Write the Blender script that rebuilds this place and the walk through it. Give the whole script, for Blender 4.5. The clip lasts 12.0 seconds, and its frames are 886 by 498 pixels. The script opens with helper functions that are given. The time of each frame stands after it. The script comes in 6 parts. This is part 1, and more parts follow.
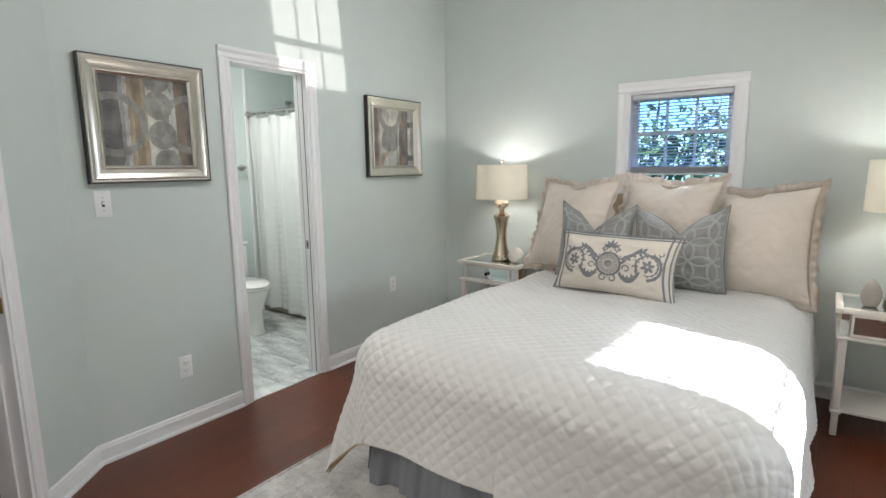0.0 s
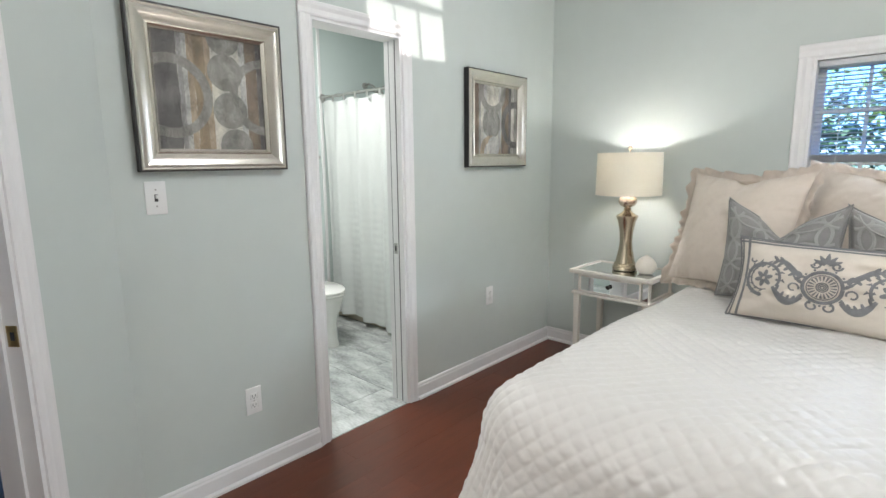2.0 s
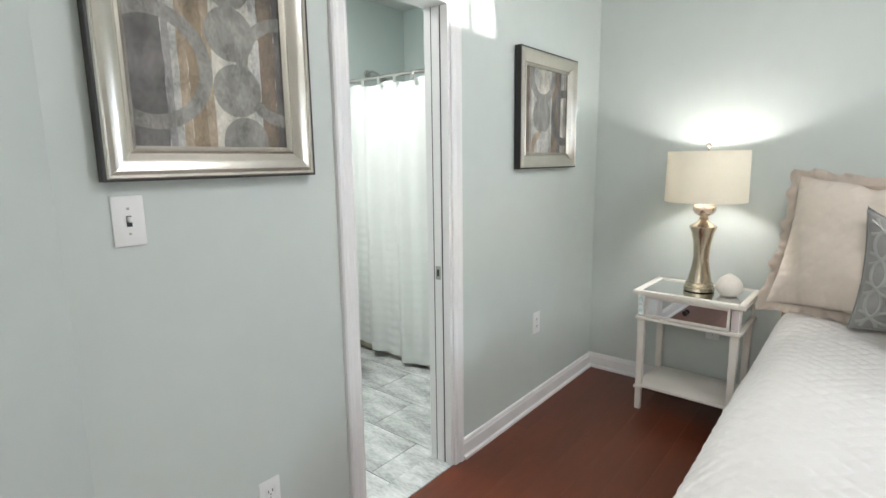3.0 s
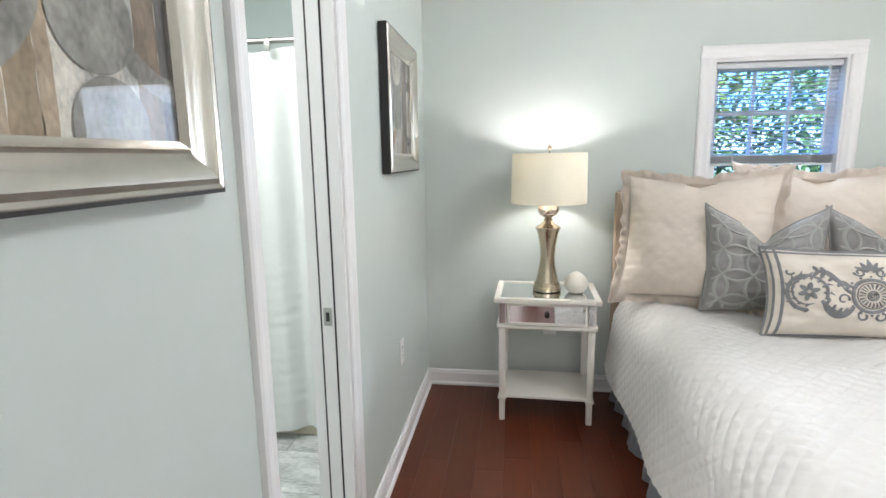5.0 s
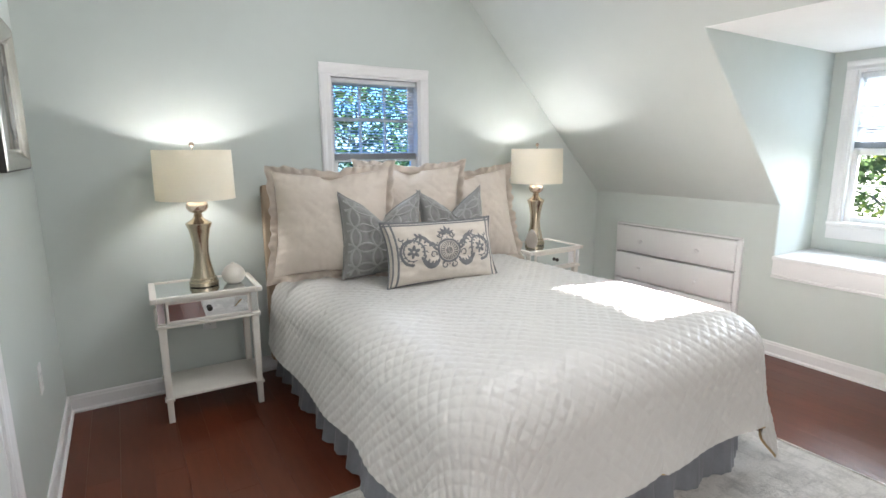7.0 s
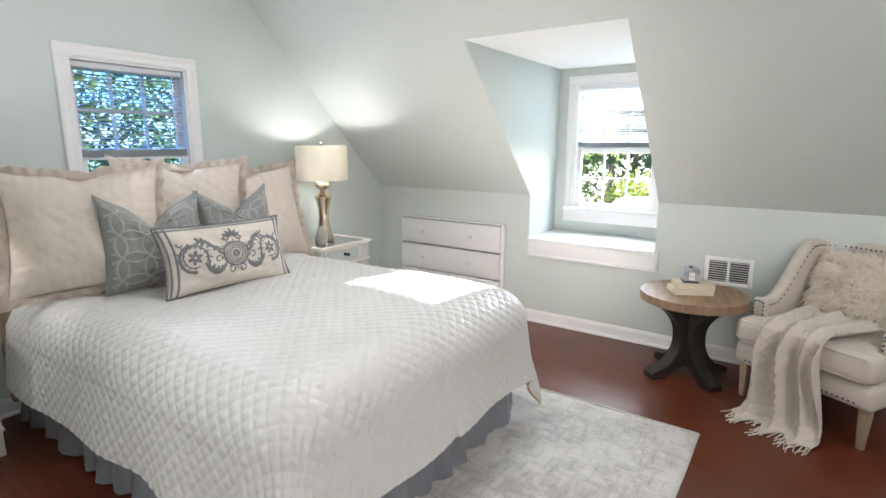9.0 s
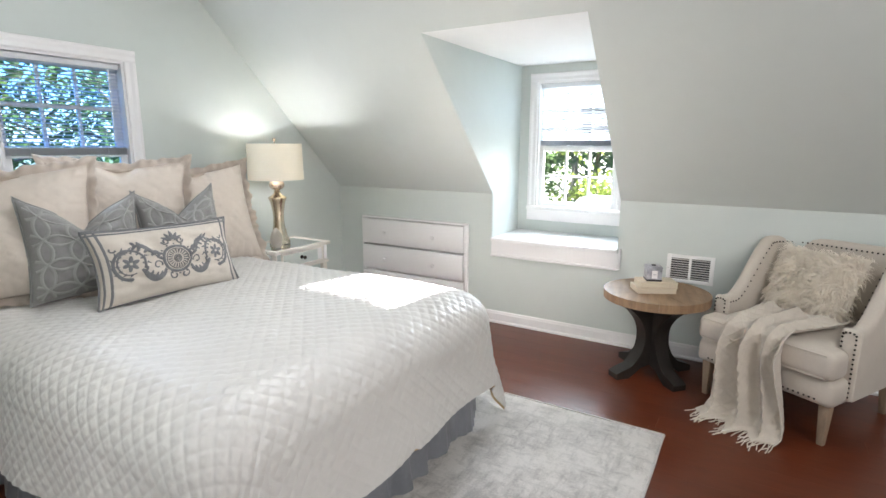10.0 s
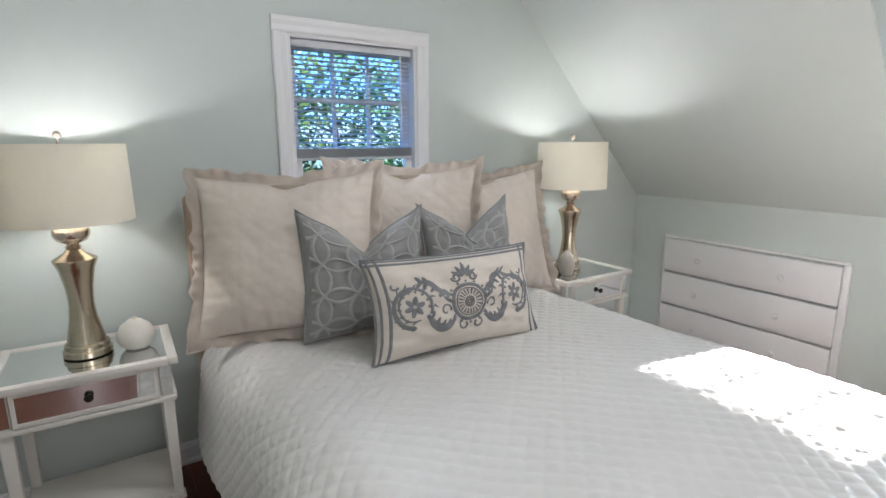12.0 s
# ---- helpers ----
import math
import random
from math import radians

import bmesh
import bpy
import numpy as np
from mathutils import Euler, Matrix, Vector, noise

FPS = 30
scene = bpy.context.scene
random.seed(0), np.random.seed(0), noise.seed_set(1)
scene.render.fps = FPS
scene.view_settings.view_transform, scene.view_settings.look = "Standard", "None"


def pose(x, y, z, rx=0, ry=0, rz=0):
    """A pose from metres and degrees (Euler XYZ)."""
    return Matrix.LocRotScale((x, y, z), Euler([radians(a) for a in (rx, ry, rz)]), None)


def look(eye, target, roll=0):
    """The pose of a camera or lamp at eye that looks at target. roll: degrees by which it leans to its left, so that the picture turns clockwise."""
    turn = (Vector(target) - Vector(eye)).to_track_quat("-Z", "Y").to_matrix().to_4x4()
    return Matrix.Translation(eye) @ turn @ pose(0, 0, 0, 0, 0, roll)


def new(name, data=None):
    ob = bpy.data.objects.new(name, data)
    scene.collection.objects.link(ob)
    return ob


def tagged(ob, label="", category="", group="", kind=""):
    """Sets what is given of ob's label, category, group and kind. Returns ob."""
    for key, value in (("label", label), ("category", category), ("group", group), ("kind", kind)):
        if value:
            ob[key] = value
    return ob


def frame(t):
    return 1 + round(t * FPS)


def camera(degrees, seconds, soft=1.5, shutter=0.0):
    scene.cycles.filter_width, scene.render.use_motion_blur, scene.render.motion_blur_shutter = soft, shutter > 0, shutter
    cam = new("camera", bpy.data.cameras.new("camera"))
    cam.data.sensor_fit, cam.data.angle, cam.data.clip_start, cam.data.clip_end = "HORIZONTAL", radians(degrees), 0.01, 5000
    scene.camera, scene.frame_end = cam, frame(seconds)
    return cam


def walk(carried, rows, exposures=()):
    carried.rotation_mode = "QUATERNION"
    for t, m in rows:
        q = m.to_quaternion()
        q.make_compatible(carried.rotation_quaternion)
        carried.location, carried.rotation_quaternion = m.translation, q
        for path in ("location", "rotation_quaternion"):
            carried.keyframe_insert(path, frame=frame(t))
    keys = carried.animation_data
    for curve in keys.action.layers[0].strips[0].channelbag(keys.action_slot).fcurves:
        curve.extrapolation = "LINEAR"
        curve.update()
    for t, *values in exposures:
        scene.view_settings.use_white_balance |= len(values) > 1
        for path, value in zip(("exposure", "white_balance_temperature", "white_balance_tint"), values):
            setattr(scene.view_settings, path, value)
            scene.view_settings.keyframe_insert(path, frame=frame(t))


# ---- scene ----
cam = camera(80.9, 12.0)
PATH = [
    (0, (0.046, 0.152, 1.398), (-1.13, 1.74, 1.085), -0.7),
    (0.5, (0.026, 0.17, 1.398), (-1.228, 1.694, 1.079), -0.6),
    (1, (-0.077, 0.226, 1.374), (-1.38, 1.709, 1.052), -0.6),
    (1.5, (-0.326, 0.357, 1.373), (-1.66, 1.81, 1.046), -0.6),
    (2, (-0.619, 0.475, 1.364), (-1.957, 1.924, 1.033), -0.6),
    (2.5, (-0.972, 0.597, 1.379), (-2.284, 2.071, 1.052), -0.5),
    (2.7, (-1.109, 0.627, 1.379), (-2.403, 2.116, 1.047), -0.6),
    (4.3, (-2.002, 0.908, 1.384), (-2.759, 2.727, 1.044), -0.8),
    (4.5, (-2.056, 0.909, 1.381), (-2.689, 2.776, 1.04), -0.8),
    (5, (-2.139, 0.846, 1.392), (-2.414, 2.796, 1.045), -0.8),
    (5.5, (-2.177, 0.726, 1.398), (-2.063, 2.692, 1.045), -0.8),
    (6, (-2.223, 0.618, 1.409), (-1.752, 2.528, 1.047), -0.6),
    (6.5, (-2.277, 0.573, 1.399), (-1.496, 2.377, 1.03), -0.4),
    (7, (-2.313, 0.573, 1.398), (-1.278, 2.243, 1.025), -0.3),
    (7.5, (-2.35, 0.568, 1.405), (-1.106, 2.088, 1.028), -0.2),
    (7.7, (-2.366, 0.572, 1.419), (-1.048, 2.026, 1.035), -0.0),
    (9.3, (-2.371, 0.54, 1.412), (-0.725, 1.606, 1.022), 0.1),
    (9.5, (-2.359, 0.551, 1.403), (-0.695, 1.59, 1.015), 0.1),
    (10, (-2.255, 0.57, 1.396), (-0.574, 1.581, 1.005), 0.1),
    (10.5, (-2.06, 0.627, 1.394), (-0.412, 1.691, 1.004), 0.1),
    (11, (-1.926, 0.834, 1.383), (-0.374, 2.032, 0.989), 0.0),
    (11.5, (-1.889, 1.157, 1.397), (-0.512, 2.551, 0.997), -0.0),
    (12, (-1.866, 1.485, 1.407), (-0.791, 3.123, 1.005), -0.2),
]
walk(cam, [(t, look(eye, target, roll)) for t, eye, target, roll in PATH],
     exposures=[(0.0, 4.48, 6600, 13), (2.7, 4.78, 6560, 13), (5.0, 4.98, 6480, 14), (7.0, 4.62, 6440, 14), (9.5, 4.72, 6430, 14), (10.5, 4.68, 6390, 14), (11.5, 4.5, 6330, 15), (12.0, 4.32, 6340, 15)])

# ---- world and light ----
SUN_DIR = Vector((1.0, -0.115, 0.247)).normalized()       # towards the sun
world = bpy.data.worlds.new("sky")
scene.world = world
world.use_nodes = True
wn, wl = world.node_tree.nodes, world.node_tree.links
sky = wn.new("ShaderNodeTexSky")
sky.sky_type = "NISHITA"
sky.sun_disc = False
sky.ozone_density, sky.dust_density = 6.0, 0.3
sky.sun_elevation = math.asin(SUN_DIR.z)
sky.sun_rotation = math.atan2(SUN_DIR.x, SUN_DIR.y)
wl.new(sky.outputs[0], wn["Background"].inputs[0])
wn["Background"].inputs[1].default_value = 0.05

sun = new("sun", bpy.data.lights.new("sun", "SUN"))
sun.data.energy, sun.data.angle, sun.data.color = 5.0, radians(0.5), (1.0, 0.965, 0.915)
sun.matrix_world = look((30 * SUN_DIR.x, 30 * SUN_DIR.y, 30 * SUN_DIR.z), (0, 0, 0))


def area_lamp(name, eye, target, sx, sy, watts, colour):
    """Rectangular area lamp: a window's skylight, a room light, or an unseen fill."""
    ob = new(name, bpy.data.lights.new(name, "AREA"))
    ob.data.shape, ob.data.size, ob.data.size_y = "RECTANGLE", sx, sy
    ob.data.energy, ob.data.color = watts, colour
    ob.matrix_world = look(eye, target)
    return ob


area_lamp("dormer_window_light", (2.28, 1.83, 1.62), (0.3, 1.83, 0.35), 0.62, 0.9, 3.4, (0.86, 0.97, 1.0))
area_lamp("gable_window_light", (-0.785, 3.86, 1.6), (-0.785, 0, 1.4), 0.6, 0.5, 0.26, (0.75, 0.87, 1.0))
# Fill at the added, unseen roof window; brightens the west wall.
area_lamp("unseen_skylight_fill", (-0.43, 2.12, 2.8), (-1.6, 2.0, 1.4), 0.55, 0.6, 0.95, (0.93, 0.97, 1.0))
# Unseen fill, added at the south end to brighten the east side.
area_lamp("unseen_rear_fill_light", (-1.25, -1.2, 2.45), (1.35, 0.6, 0.4), 1.0, 1.4, 1.35, (1.0, 0.975, 0.945))
area_lamp("bath_ceiling_light", (-3.6, 2.2, 2.58), (-3.6, 2.3, 0.0), 0.6, 0.6, 1.35, (0.99, 1.0, 0.98))
area_lamp("hall_window_light", (-8.0, 1.2, 1.5), (-3.0, 1.0, 1.3), 0.9, 1.1, 0.25, (0.22, 0.5, 1.0))
# Fill lamp added in the doorway to lift the chair and knee wall.
area_lamp("hall_doorway_fill", (-2.26, 0.31, 1.05), (1.4, 0.9, 0.75), 0.70, 1.8, 0.42, (1.0, 0.98, 0.95))


# ---- materials ----
def material(name, colour, rough=0.5, metal=0.0, vary=0.05, scale=3.0, bump=0.0, bump_scale=60.0,
             coat=0.0, spec=0.5, sheen=0.0, per_piece=0.0, stretch=(1, 1, 1)):
    m = bpy.data.materials.new(name)
    m.use_nodes = True
    n, l = m.node_tree.nodes, m.node_tree.links
    b = n["Principled BSDF"]
    b.inputs["Metallic"].default_value = metal
    b.inputs["Roughness"].default_value = rough
    b.inputs["Coat Weight"].default_value = coat
    b.inputs["Specular IOR Level"].default_value = spec
    b.inputs["Sheen Weight"].default_value = sheen
    co = n.new("ShaderNodeTexCoord")
    mp = n.new("ShaderNodeMapping")
    mp.inputs["Scale"].default_value = stretch
    l.new(co.outputs["Object"], mp.inputs[0])
    big, fine = n.new("ShaderNodeTexNoise"), n.new("ShaderNodeTexNoise")
    for tex, s, d in ((big, scale, 3), (fine, scale * 9, 4)):
        tex.inputs["Scale"].default_value, tex.inputs["Detail"].default_value = s, d
        l.new(mp.outputs[0], tex.inputs[0])
    mean = n.new("ShaderNodeMath")
    mean.operation = "MULTIPLY_ADD"
    l.new(fine.outputs[0], mean.inputs[0])
    mean.inputs[1].default_value = 0.5
    l.new(big.outputs[0], mean.inputs[2])
    ramp = n.new("ShaderNodeValToRGB")
    ramp.color_ramp.elements[0].position, ramp.color_ramp.elements[1].position = 0.45, 1.05
    ramp.color_ramp.elements[0].color = (*[c * (1 - vary) for c in colour], 1)
    ramp.color_ramp.elements[1].color = (*[min(1, c * (1 + vary)) for c in colour], 1)
    l.new(mean.outputs[0], ramp.inputs[0])
    out = ramp.outputs[0]
    if per_piece:
        info, hsv = n.new("ShaderNodeObjectInfo"), n.new("ShaderNodeHueSaturation")
        rng = n.new("ShaderNodeMapRange")
        rng.inputs["To Min"].default_value, rng.inputs["To Max"].default_value = 1 - per_piece, 1 + per_piece
        l.new(info.outputs["Random"], rng.inputs[0])
        l.new(rng.outputs[0], hsv.inputs["Value"])
        l.new(out, hsv.inputs["Color"])
        out = hsv.outputs[0]
    l.new(out, b.inputs["Base Color"])
    if bump:
        tex, bp = n.new("ShaderNodeTexNoise"), n.new("ShaderNodeBump")
        tex.inputs["Scale"].default_value, tex.inputs["Detail"].default_value = bump_scale, 3
        bp.inputs["Strength"].default_value, bp.inputs["Distance"].default_value = bump, 0.004
        l.new(mp.outputs[0], tex.inputs[0])
        l.new(tex.outputs[0], bp.inputs["Height"])
        l.new(bp.outputs[0], b.inputs["Normal"])
    return m


def glass_material(name, colour=(1, 1, 1), rough=0.0, grazing=0.5):
    """Thin clear pane: mostly see-through, with a Fresnel gloss."""
    m = bpy.data.materials.new(name)
    m.use_nodes = True
    n, l = m.node_tree.nodes, m.node_tree.links
    n.remove(n["Principled BSDF"])
    clear, gloss, mix, face, sharp, lift = (n.new(k) for k in ("ShaderNodeBsdfTransparent", "ShaderNodeBsdfGlossy", "ShaderNodeMixShader", "ShaderNodeLayerWeight", "ShaderNodeMath", "ShaderNodeMath"))
    clear.inputs[0].default_value = (*colour, 1)
    gloss.inputs["Roughness"].default_value = rough
    sharp.operation, lift.operation = "POWER", "MULTIPLY_ADD"
    sharp.inputs[1].default_value = 4.5
    lift.inputs[1].default_value, lift.inputs[2].default_value = grazing, 0.025
    l.new(face.outputs["Facing"], sharp.inputs[0])
    l.new(sharp.outputs[0], lift.inputs[0])
    l.new(lift.outputs[0], mix.inputs[0])
    l.new(clear.outputs[0], mix.inputs[1])
    l.new(gloss.outputs[0], mix.inputs[2])
    l.new(mix.outputs[0], n["Material Output"].inputs[0])
    return m


def translucent_material(name, colour, share=0.5, rough=0.9, bump=0.0, bump_scale=300.0):
    m = material(name, colour, rough, vary=0.03, scale=8, bump=bump, bump_scale=bump_scale, spec=0.2)
    n, l = m.node_tree.nodes, m.node_tree.links
    tr, mix = n.new("ShaderNodeBsdfTranslucent"), n.new("ShaderNodeMixShader")
    tr.inputs[0].default_value = (*colour, 1)
    mix.inputs[0].default_value = share
    l.new(n["Principled BSDF"].outputs[0], mix.inputs[1])
    l.new(tr.outputs[0], mix.inputs[2])
    l.new(mix.outputs[0], n["Material Output"].inputs[0])
    return m


WALL = material("sage_wall_paint", (0.57, 0.615, 0.588), 0.55, vary=0.025, scale=1.2, bump=0.05, bump_scale=160)
# The wall's own paint, lightened for bounce light on the slope.
SLOPEBOUNCE = material("sage_paint_with_bounce_light", (0.588, 0.623, 0.598), 0.6, vary=0.02, scale=1.2, bump=0.05, bump_scale=160)
CEIL = material("ceiling_paint", (0.80, 0.80, 0.79), 0.8, vary=0.02, scale=1.5, bump=0.06, bump_scale=120)
TRIM = material("white_trim_paint", (0.80, 0.79, 0.79), 0.32, vary=0.015, scale=4)
BATHWALL = material("bath_wall_paint", (0.58, 0.65, 0.63), 0.45, vary=0.02, scale=1.5)
PLANK = material("cherry_wood_floor", (0.115, 0.026, 0.0095), 0.31, vary=0.26, scale=1.3,
                 spec=0.5, per_piece=0.06, stretch=(3.5, 0.6, 3.5))
SUBFLOOR = material("dark_floor_joint", (0.05, 0.016, 0.01), 0.6, vary=0.1)
HALLWOOD = material("dark_hall_floor", (0.06, 0.02, 0.012), 0.15, vary=0.2, scale=2, coat=0.3, per_piece=0.1, stretch=(9, 0.7, 9))
QUILT = material("white_quilt_satin", (0.64, 0.62, 0.59), 0.30, vary=0.03, scale=5, bump=0.12, bump_scale=500, sheen=0.2)
SKIRT = material("slate_bed_skirt", (0.19, 0.195, 0.215), 0.8, vary=0.1, scale=6, bump=0.15, bump_scale=400, sheen=0.2)
SHAM = material("cream_sham_cotton", (0.66, 0.575, 0.495), 0.5, vary=0.05, scale=6, bump=0.25, bump_scale=350, sheen=0.25)
GREYCUSH = material("grey_embroidered_cotton", (0.25, 0.245, 0.235), 0.42, vary=0.12, scale=9, bump=0.3, bump_scale=400, sheen=0.3)
GREYTHREAD = material("silver_thread", (0.36, 0.355, 0.34), 0.4, vary=0.08, scale=20, bump=0.3, bump_scale=700)
LINEN = material("ivory_linen", (0.64, 0.575, 0.50), 0.8, vary=0.05, scale=8, bump=0.3, bump_scale=450, sheen=0.2)
MOTIF = material("slate_embroidery", (0.19, 0.19, 0.195), 0.7, vary=0.12, scale=30, bump=0.4, bump_scale=600)
HEADB = material("tan_headboard_fabric", (0.36, 0.27, 0.19), 0.8, vary=0.08, scale=8, bump=0.25, bump_scale=400)
CREAMWOOD = material("cream_painted_wood", (0.74, 0.70, 0.64), 0.4, vary=0.04, scale=7, bump=0.05, bump_scale=60)
MIRROR = material("mirror_glass", (0.82, 0.84, 0.84), 0.02, metal=1.0, vary=0.02, scale=2)
NICKEL = material("champagne_metal", (0.55, 0.47, 0.36), 0.22, metal=1.0, vary=0.12, scale=9, bump=0.1, bump_scale=70)
PEARL = material("pearl_glass", (0.66, 0.55, 0.47), 0.14, metal=0.85, vary=0.06, scale=9)
STEEL = material("brushed_nickel", (0.45, 0.44, 0.42), 0.28, metal=1.0, vary=0.06, scale=20)
BRASS = material("aged_brass", (0.42, 0.30, 0.14), 0.35, metal=1.0, vary=0.15, scale=20)
DARKKNOB = material("dark_bronze_knob", (0.05, 0.045, 0.04), 0.3, metal=0.9, vary=0.1, scale=20)
SHADE = translucent_material("cream_lampshade", (0.82, 0.78, 0.68), 0.20, bump=0.2)
CERAMIC = material("cream_ceramic", (0.66, 0.62, 0.55), 0.35, vary=0.06, scale=14, bump=0.06, bump_scale=60)
TAUPECERAMIC = material("taupe_ceramic", (0.40, 0.36, 0.31), 0.45, vary=0.06, scale=14)
PORCELAIN = material("white_porcelain", (0.80, 0.79, 0.76), 0.08, vary=0.015, scale=3, coat=0.4)
SILVERFRAME = material("silver_leaf_frame", (0.62, 0.58, 0.52), 0.24, metal=0.9, vary=0.08, scale=14, bump=0.08, bump_scale=50)
DARKEDGE_GAP = material("espresso_edge_and_gap_shade", (0.015, 0.013, 0.012), 0.4, vary=0.1, scale=10)
PLASTIC = material("white_plastic", (0.80, 0.80, 0.79), 0.3, vary=0.01, scale=6)
# Near-black that paints the shade inside slots, holes and openings.
SLOTSHADE = material("slot_shade", (0.03, 0.03, 0.03), 0.6, vary=0.05)
BLIND = translucent_material("white_blind_slat", (0.76, 0.77, 0.78), 0.20, rough=0.4)
CURTAIN = translucent_material("white_shower_curtain", (0.80, 0.82, 0.80), 0.25, rough=0.8, bump=0.25, bump_scale=200)
PANE = glass_material("clear_pane")
# Blue cast of the daylight outside, put into the pane colour.
BLUECAST = glass_material("blue_cast_pane", (0.66, 0.79, 0.97))
# Darkened glass, added so less sun strikes and passes the dormer blind.
DIMPANE = glass_material("sun_dimming_pane", (0.43, 0.46, 0.49))
# Dark glass for the added roof window, to weaken its sun patch.
DIMROOFPANE = glass_material("patch_dimming_pane", (0.15, 0.15, 0.15))
PICGLASS = glass_material("picture_glass", (0.97, 0.97, 0.97), 0.03, 0.3)
TABLETOP = material("weathered_oak", (0.27, 0.17, 0.095), 0.5, vary=0.3, scale=4, bump=0.2, bump_scale=60, per_piece=0.15, stretch=(1, 8, 1))
TABLELEG = material("black_stained_wood", (0.022, 0.018, 0.015), 0.45, vary=0.2, scale=6, bump=0.1, bump_scale=50)
UPHOLSTERY = material("oatmeal_linen", (0.56, 0.50, 0.43), 0.85, vary=0.05, scale=8, bump=0.3, bump_scale=450, sheen=0.2)
LEGWOOD = material("limed_oak_leg", (0.30, 0.22, 0.15), 0.6, vary=0.2, scale=8, bump=0.15, bump_scale=60, stretch=(6, 6, 0.8))
THROW = material("cream_knit_throw", (0.57, 0.51, 0.435), 0.9, vary=0.08, scale=10, bump=0.4, bump_scale=260, sheen=0.3)
FUR = translucent_material("ivory_faux_fur", (0.95, 0.90, 0.82), 0.45, rough=0.8)


def rug_material(name, pale, grey):
    """Low pile with rubbed grey patches broken up by streaks along the weave."""
    m = bpy.data.materials.new(name)
    m.use_nodes = True
    n, l = m.node_tree.nodes, m.node_tree.links
    b = n["Principled BSDF"]
    b.inputs["Roughness"].default_value, b.inputs["Sheen Weight"].default_value = 0.95, 0.3
    co = n.new("ShaderNodeTexCoord")
    tex = []
    for scale, detail, stretch in ((2.6, 5, (1, 1, 1)), (9.0, 8, (1.0, 3.6, 1)), (9.0, 8, (3.2, 1.0, 1)), (110, 3, (1, 1, 1))):
        mp, nz = n.new("ShaderNodeMapping"), n.new("ShaderNodeTexNoise")
        mp.inputs["Scale"].default_value = stretch
        nz.inputs["Scale"].default_value, nz.inputs["Detail"].default_value, nz.inputs["Roughness"].default_value = scale, detail, 0.65
        l.new(co.outputs["Object"], mp.inputs[0])
        l.new(mp.outputs[0], nz.inputs[0])
        tex.append(nz.outputs[0])

    def maths(kind, a, c):
        node = n.new("ShaderNodeMath")
        node.operation = kind
        for k, v in enumerate((a, c)):
            if isinstance(v, float):
                node.inputs[k].default_value = v
            else:
                l.new(v, node.inputs[k])
        return node.outputs[0]
    streak = maths("MAXIMUM", tex[1], tex[2])
    worn = maths("ADD", maths("MULTIPLY", tex[0], 1.1), streak)
    worn = maths("ADD", worn, maths("MULTIPLY", tex[3], 0.35))
    ramp = n.new("ShaderNodeValToRGB")
    ramp.color_ramp.elements[0].position, ramp.color_ramp.elements[1].position = 0.40, 0.72
    ramp.color_ramp.elements[0].color, ramp.color_ramp.elements[1].color = (*pale, 1), (*grey, 1)
    l.new(maths("SUBTRACT", worn, 0.75), ramp.inputs[0])
    l.new(ramp.outputs[0], b.inputs["Base Color"])
    bp = n.new("ShaderNodeBump")
    bp.inputs["Strength"].default_value, bp.inputs["Distance"].default_value = 0.8, 0.006
    l.new(maths("ADD", tex[3], maths("MULTIPLY", streak, 0.6)), bp.inputs["Height"])
    l.new(bp.outputs[0], b.inputs["Normal"])
    return m


RUGPILE = rug_material("pale_grey_rug", (0.63, 0.60, 0.565), (0.36, 0.34, 0.32))
PAPER = material("book_pages", (0.66, 0.58, 0.45), 0.85, vary=0.1, scale=12, stretch=(1, 1, 30))
BOOKCOVER = material("worn_book_cover", (0.62, 0.53, 0.40), 0.7, vary=0.15, scale=14)
CANDLEBOX = material("patterned_grey_tin", (0.30, 0.30, 0.33), 0.35, vary=0.7, scale=22)
LABELPAPER = material("white_paper_label", (0.78, 0.76, 0.76), 0.7, vary=0.02)
MARBLE = material("white_marble_tile", (0.45, 0.47, 0.46), 0.15, vary=0.55, scale=3.2, per_piece=0.10, stretch=(1.2, 3.2, 1))
GROUT = material("grey_grout", (0.36, 0.37, 0.36), 0.8, vary=0.05)
BARK = material("tree_bark", (0.10, 0.075, 0.055), 0.9, vary=0.3, scale=5, bump=0.5, bump_scale=20)
GRASS = material("lawn_grass", (0.08, 0.11, 0.04), 0.9, vary=0.3, scale=0.8)
CHIMNEYPAINT = material("white_chimney_paint", (0.78, 0.78, 0.77), 0.6, vary=0.05, scale=6, bump=0.2, bump_scale=40)


# ---- builders ----
def mesh_ob(name, bm, mat, smooth=True, angle=35):
    me = bpy.data.meshes.new(name)
    bmesh.ops.recalc_face_normals(bm, faces=bm.faces)
    if smooth:
        lim = radians(angle)
        for fc in bm.faces:
            fc.smooth = True
        for ed in bm.edges:
            ed.smooth = len(ed.link_faces) == 2 and ed.calc_face_angle(0) < lim
    bm.to_mesh(me)
    bm.free()
    if mat:
        me.materials.append(mat)
    return new(name, me)


def part(name, bm, mat, parent, label="", **kw):
    ob = mesh_ob(name, bm, mat, **kw)
    ob.parent = parent
    return tagged(ob, label=label)


def structure(name, bm, mat, label, category, **kw):
    return tagged(mesh_ob(name, bm, mat, **kw), label=label, category=category, kind="structure")


def thing(name, label, category, m=None, group=""):
    ob = new(name)
    if m is not None:
        ob.matrix_basis = m
    return tagged(ob, label=label, category=category, group=group)


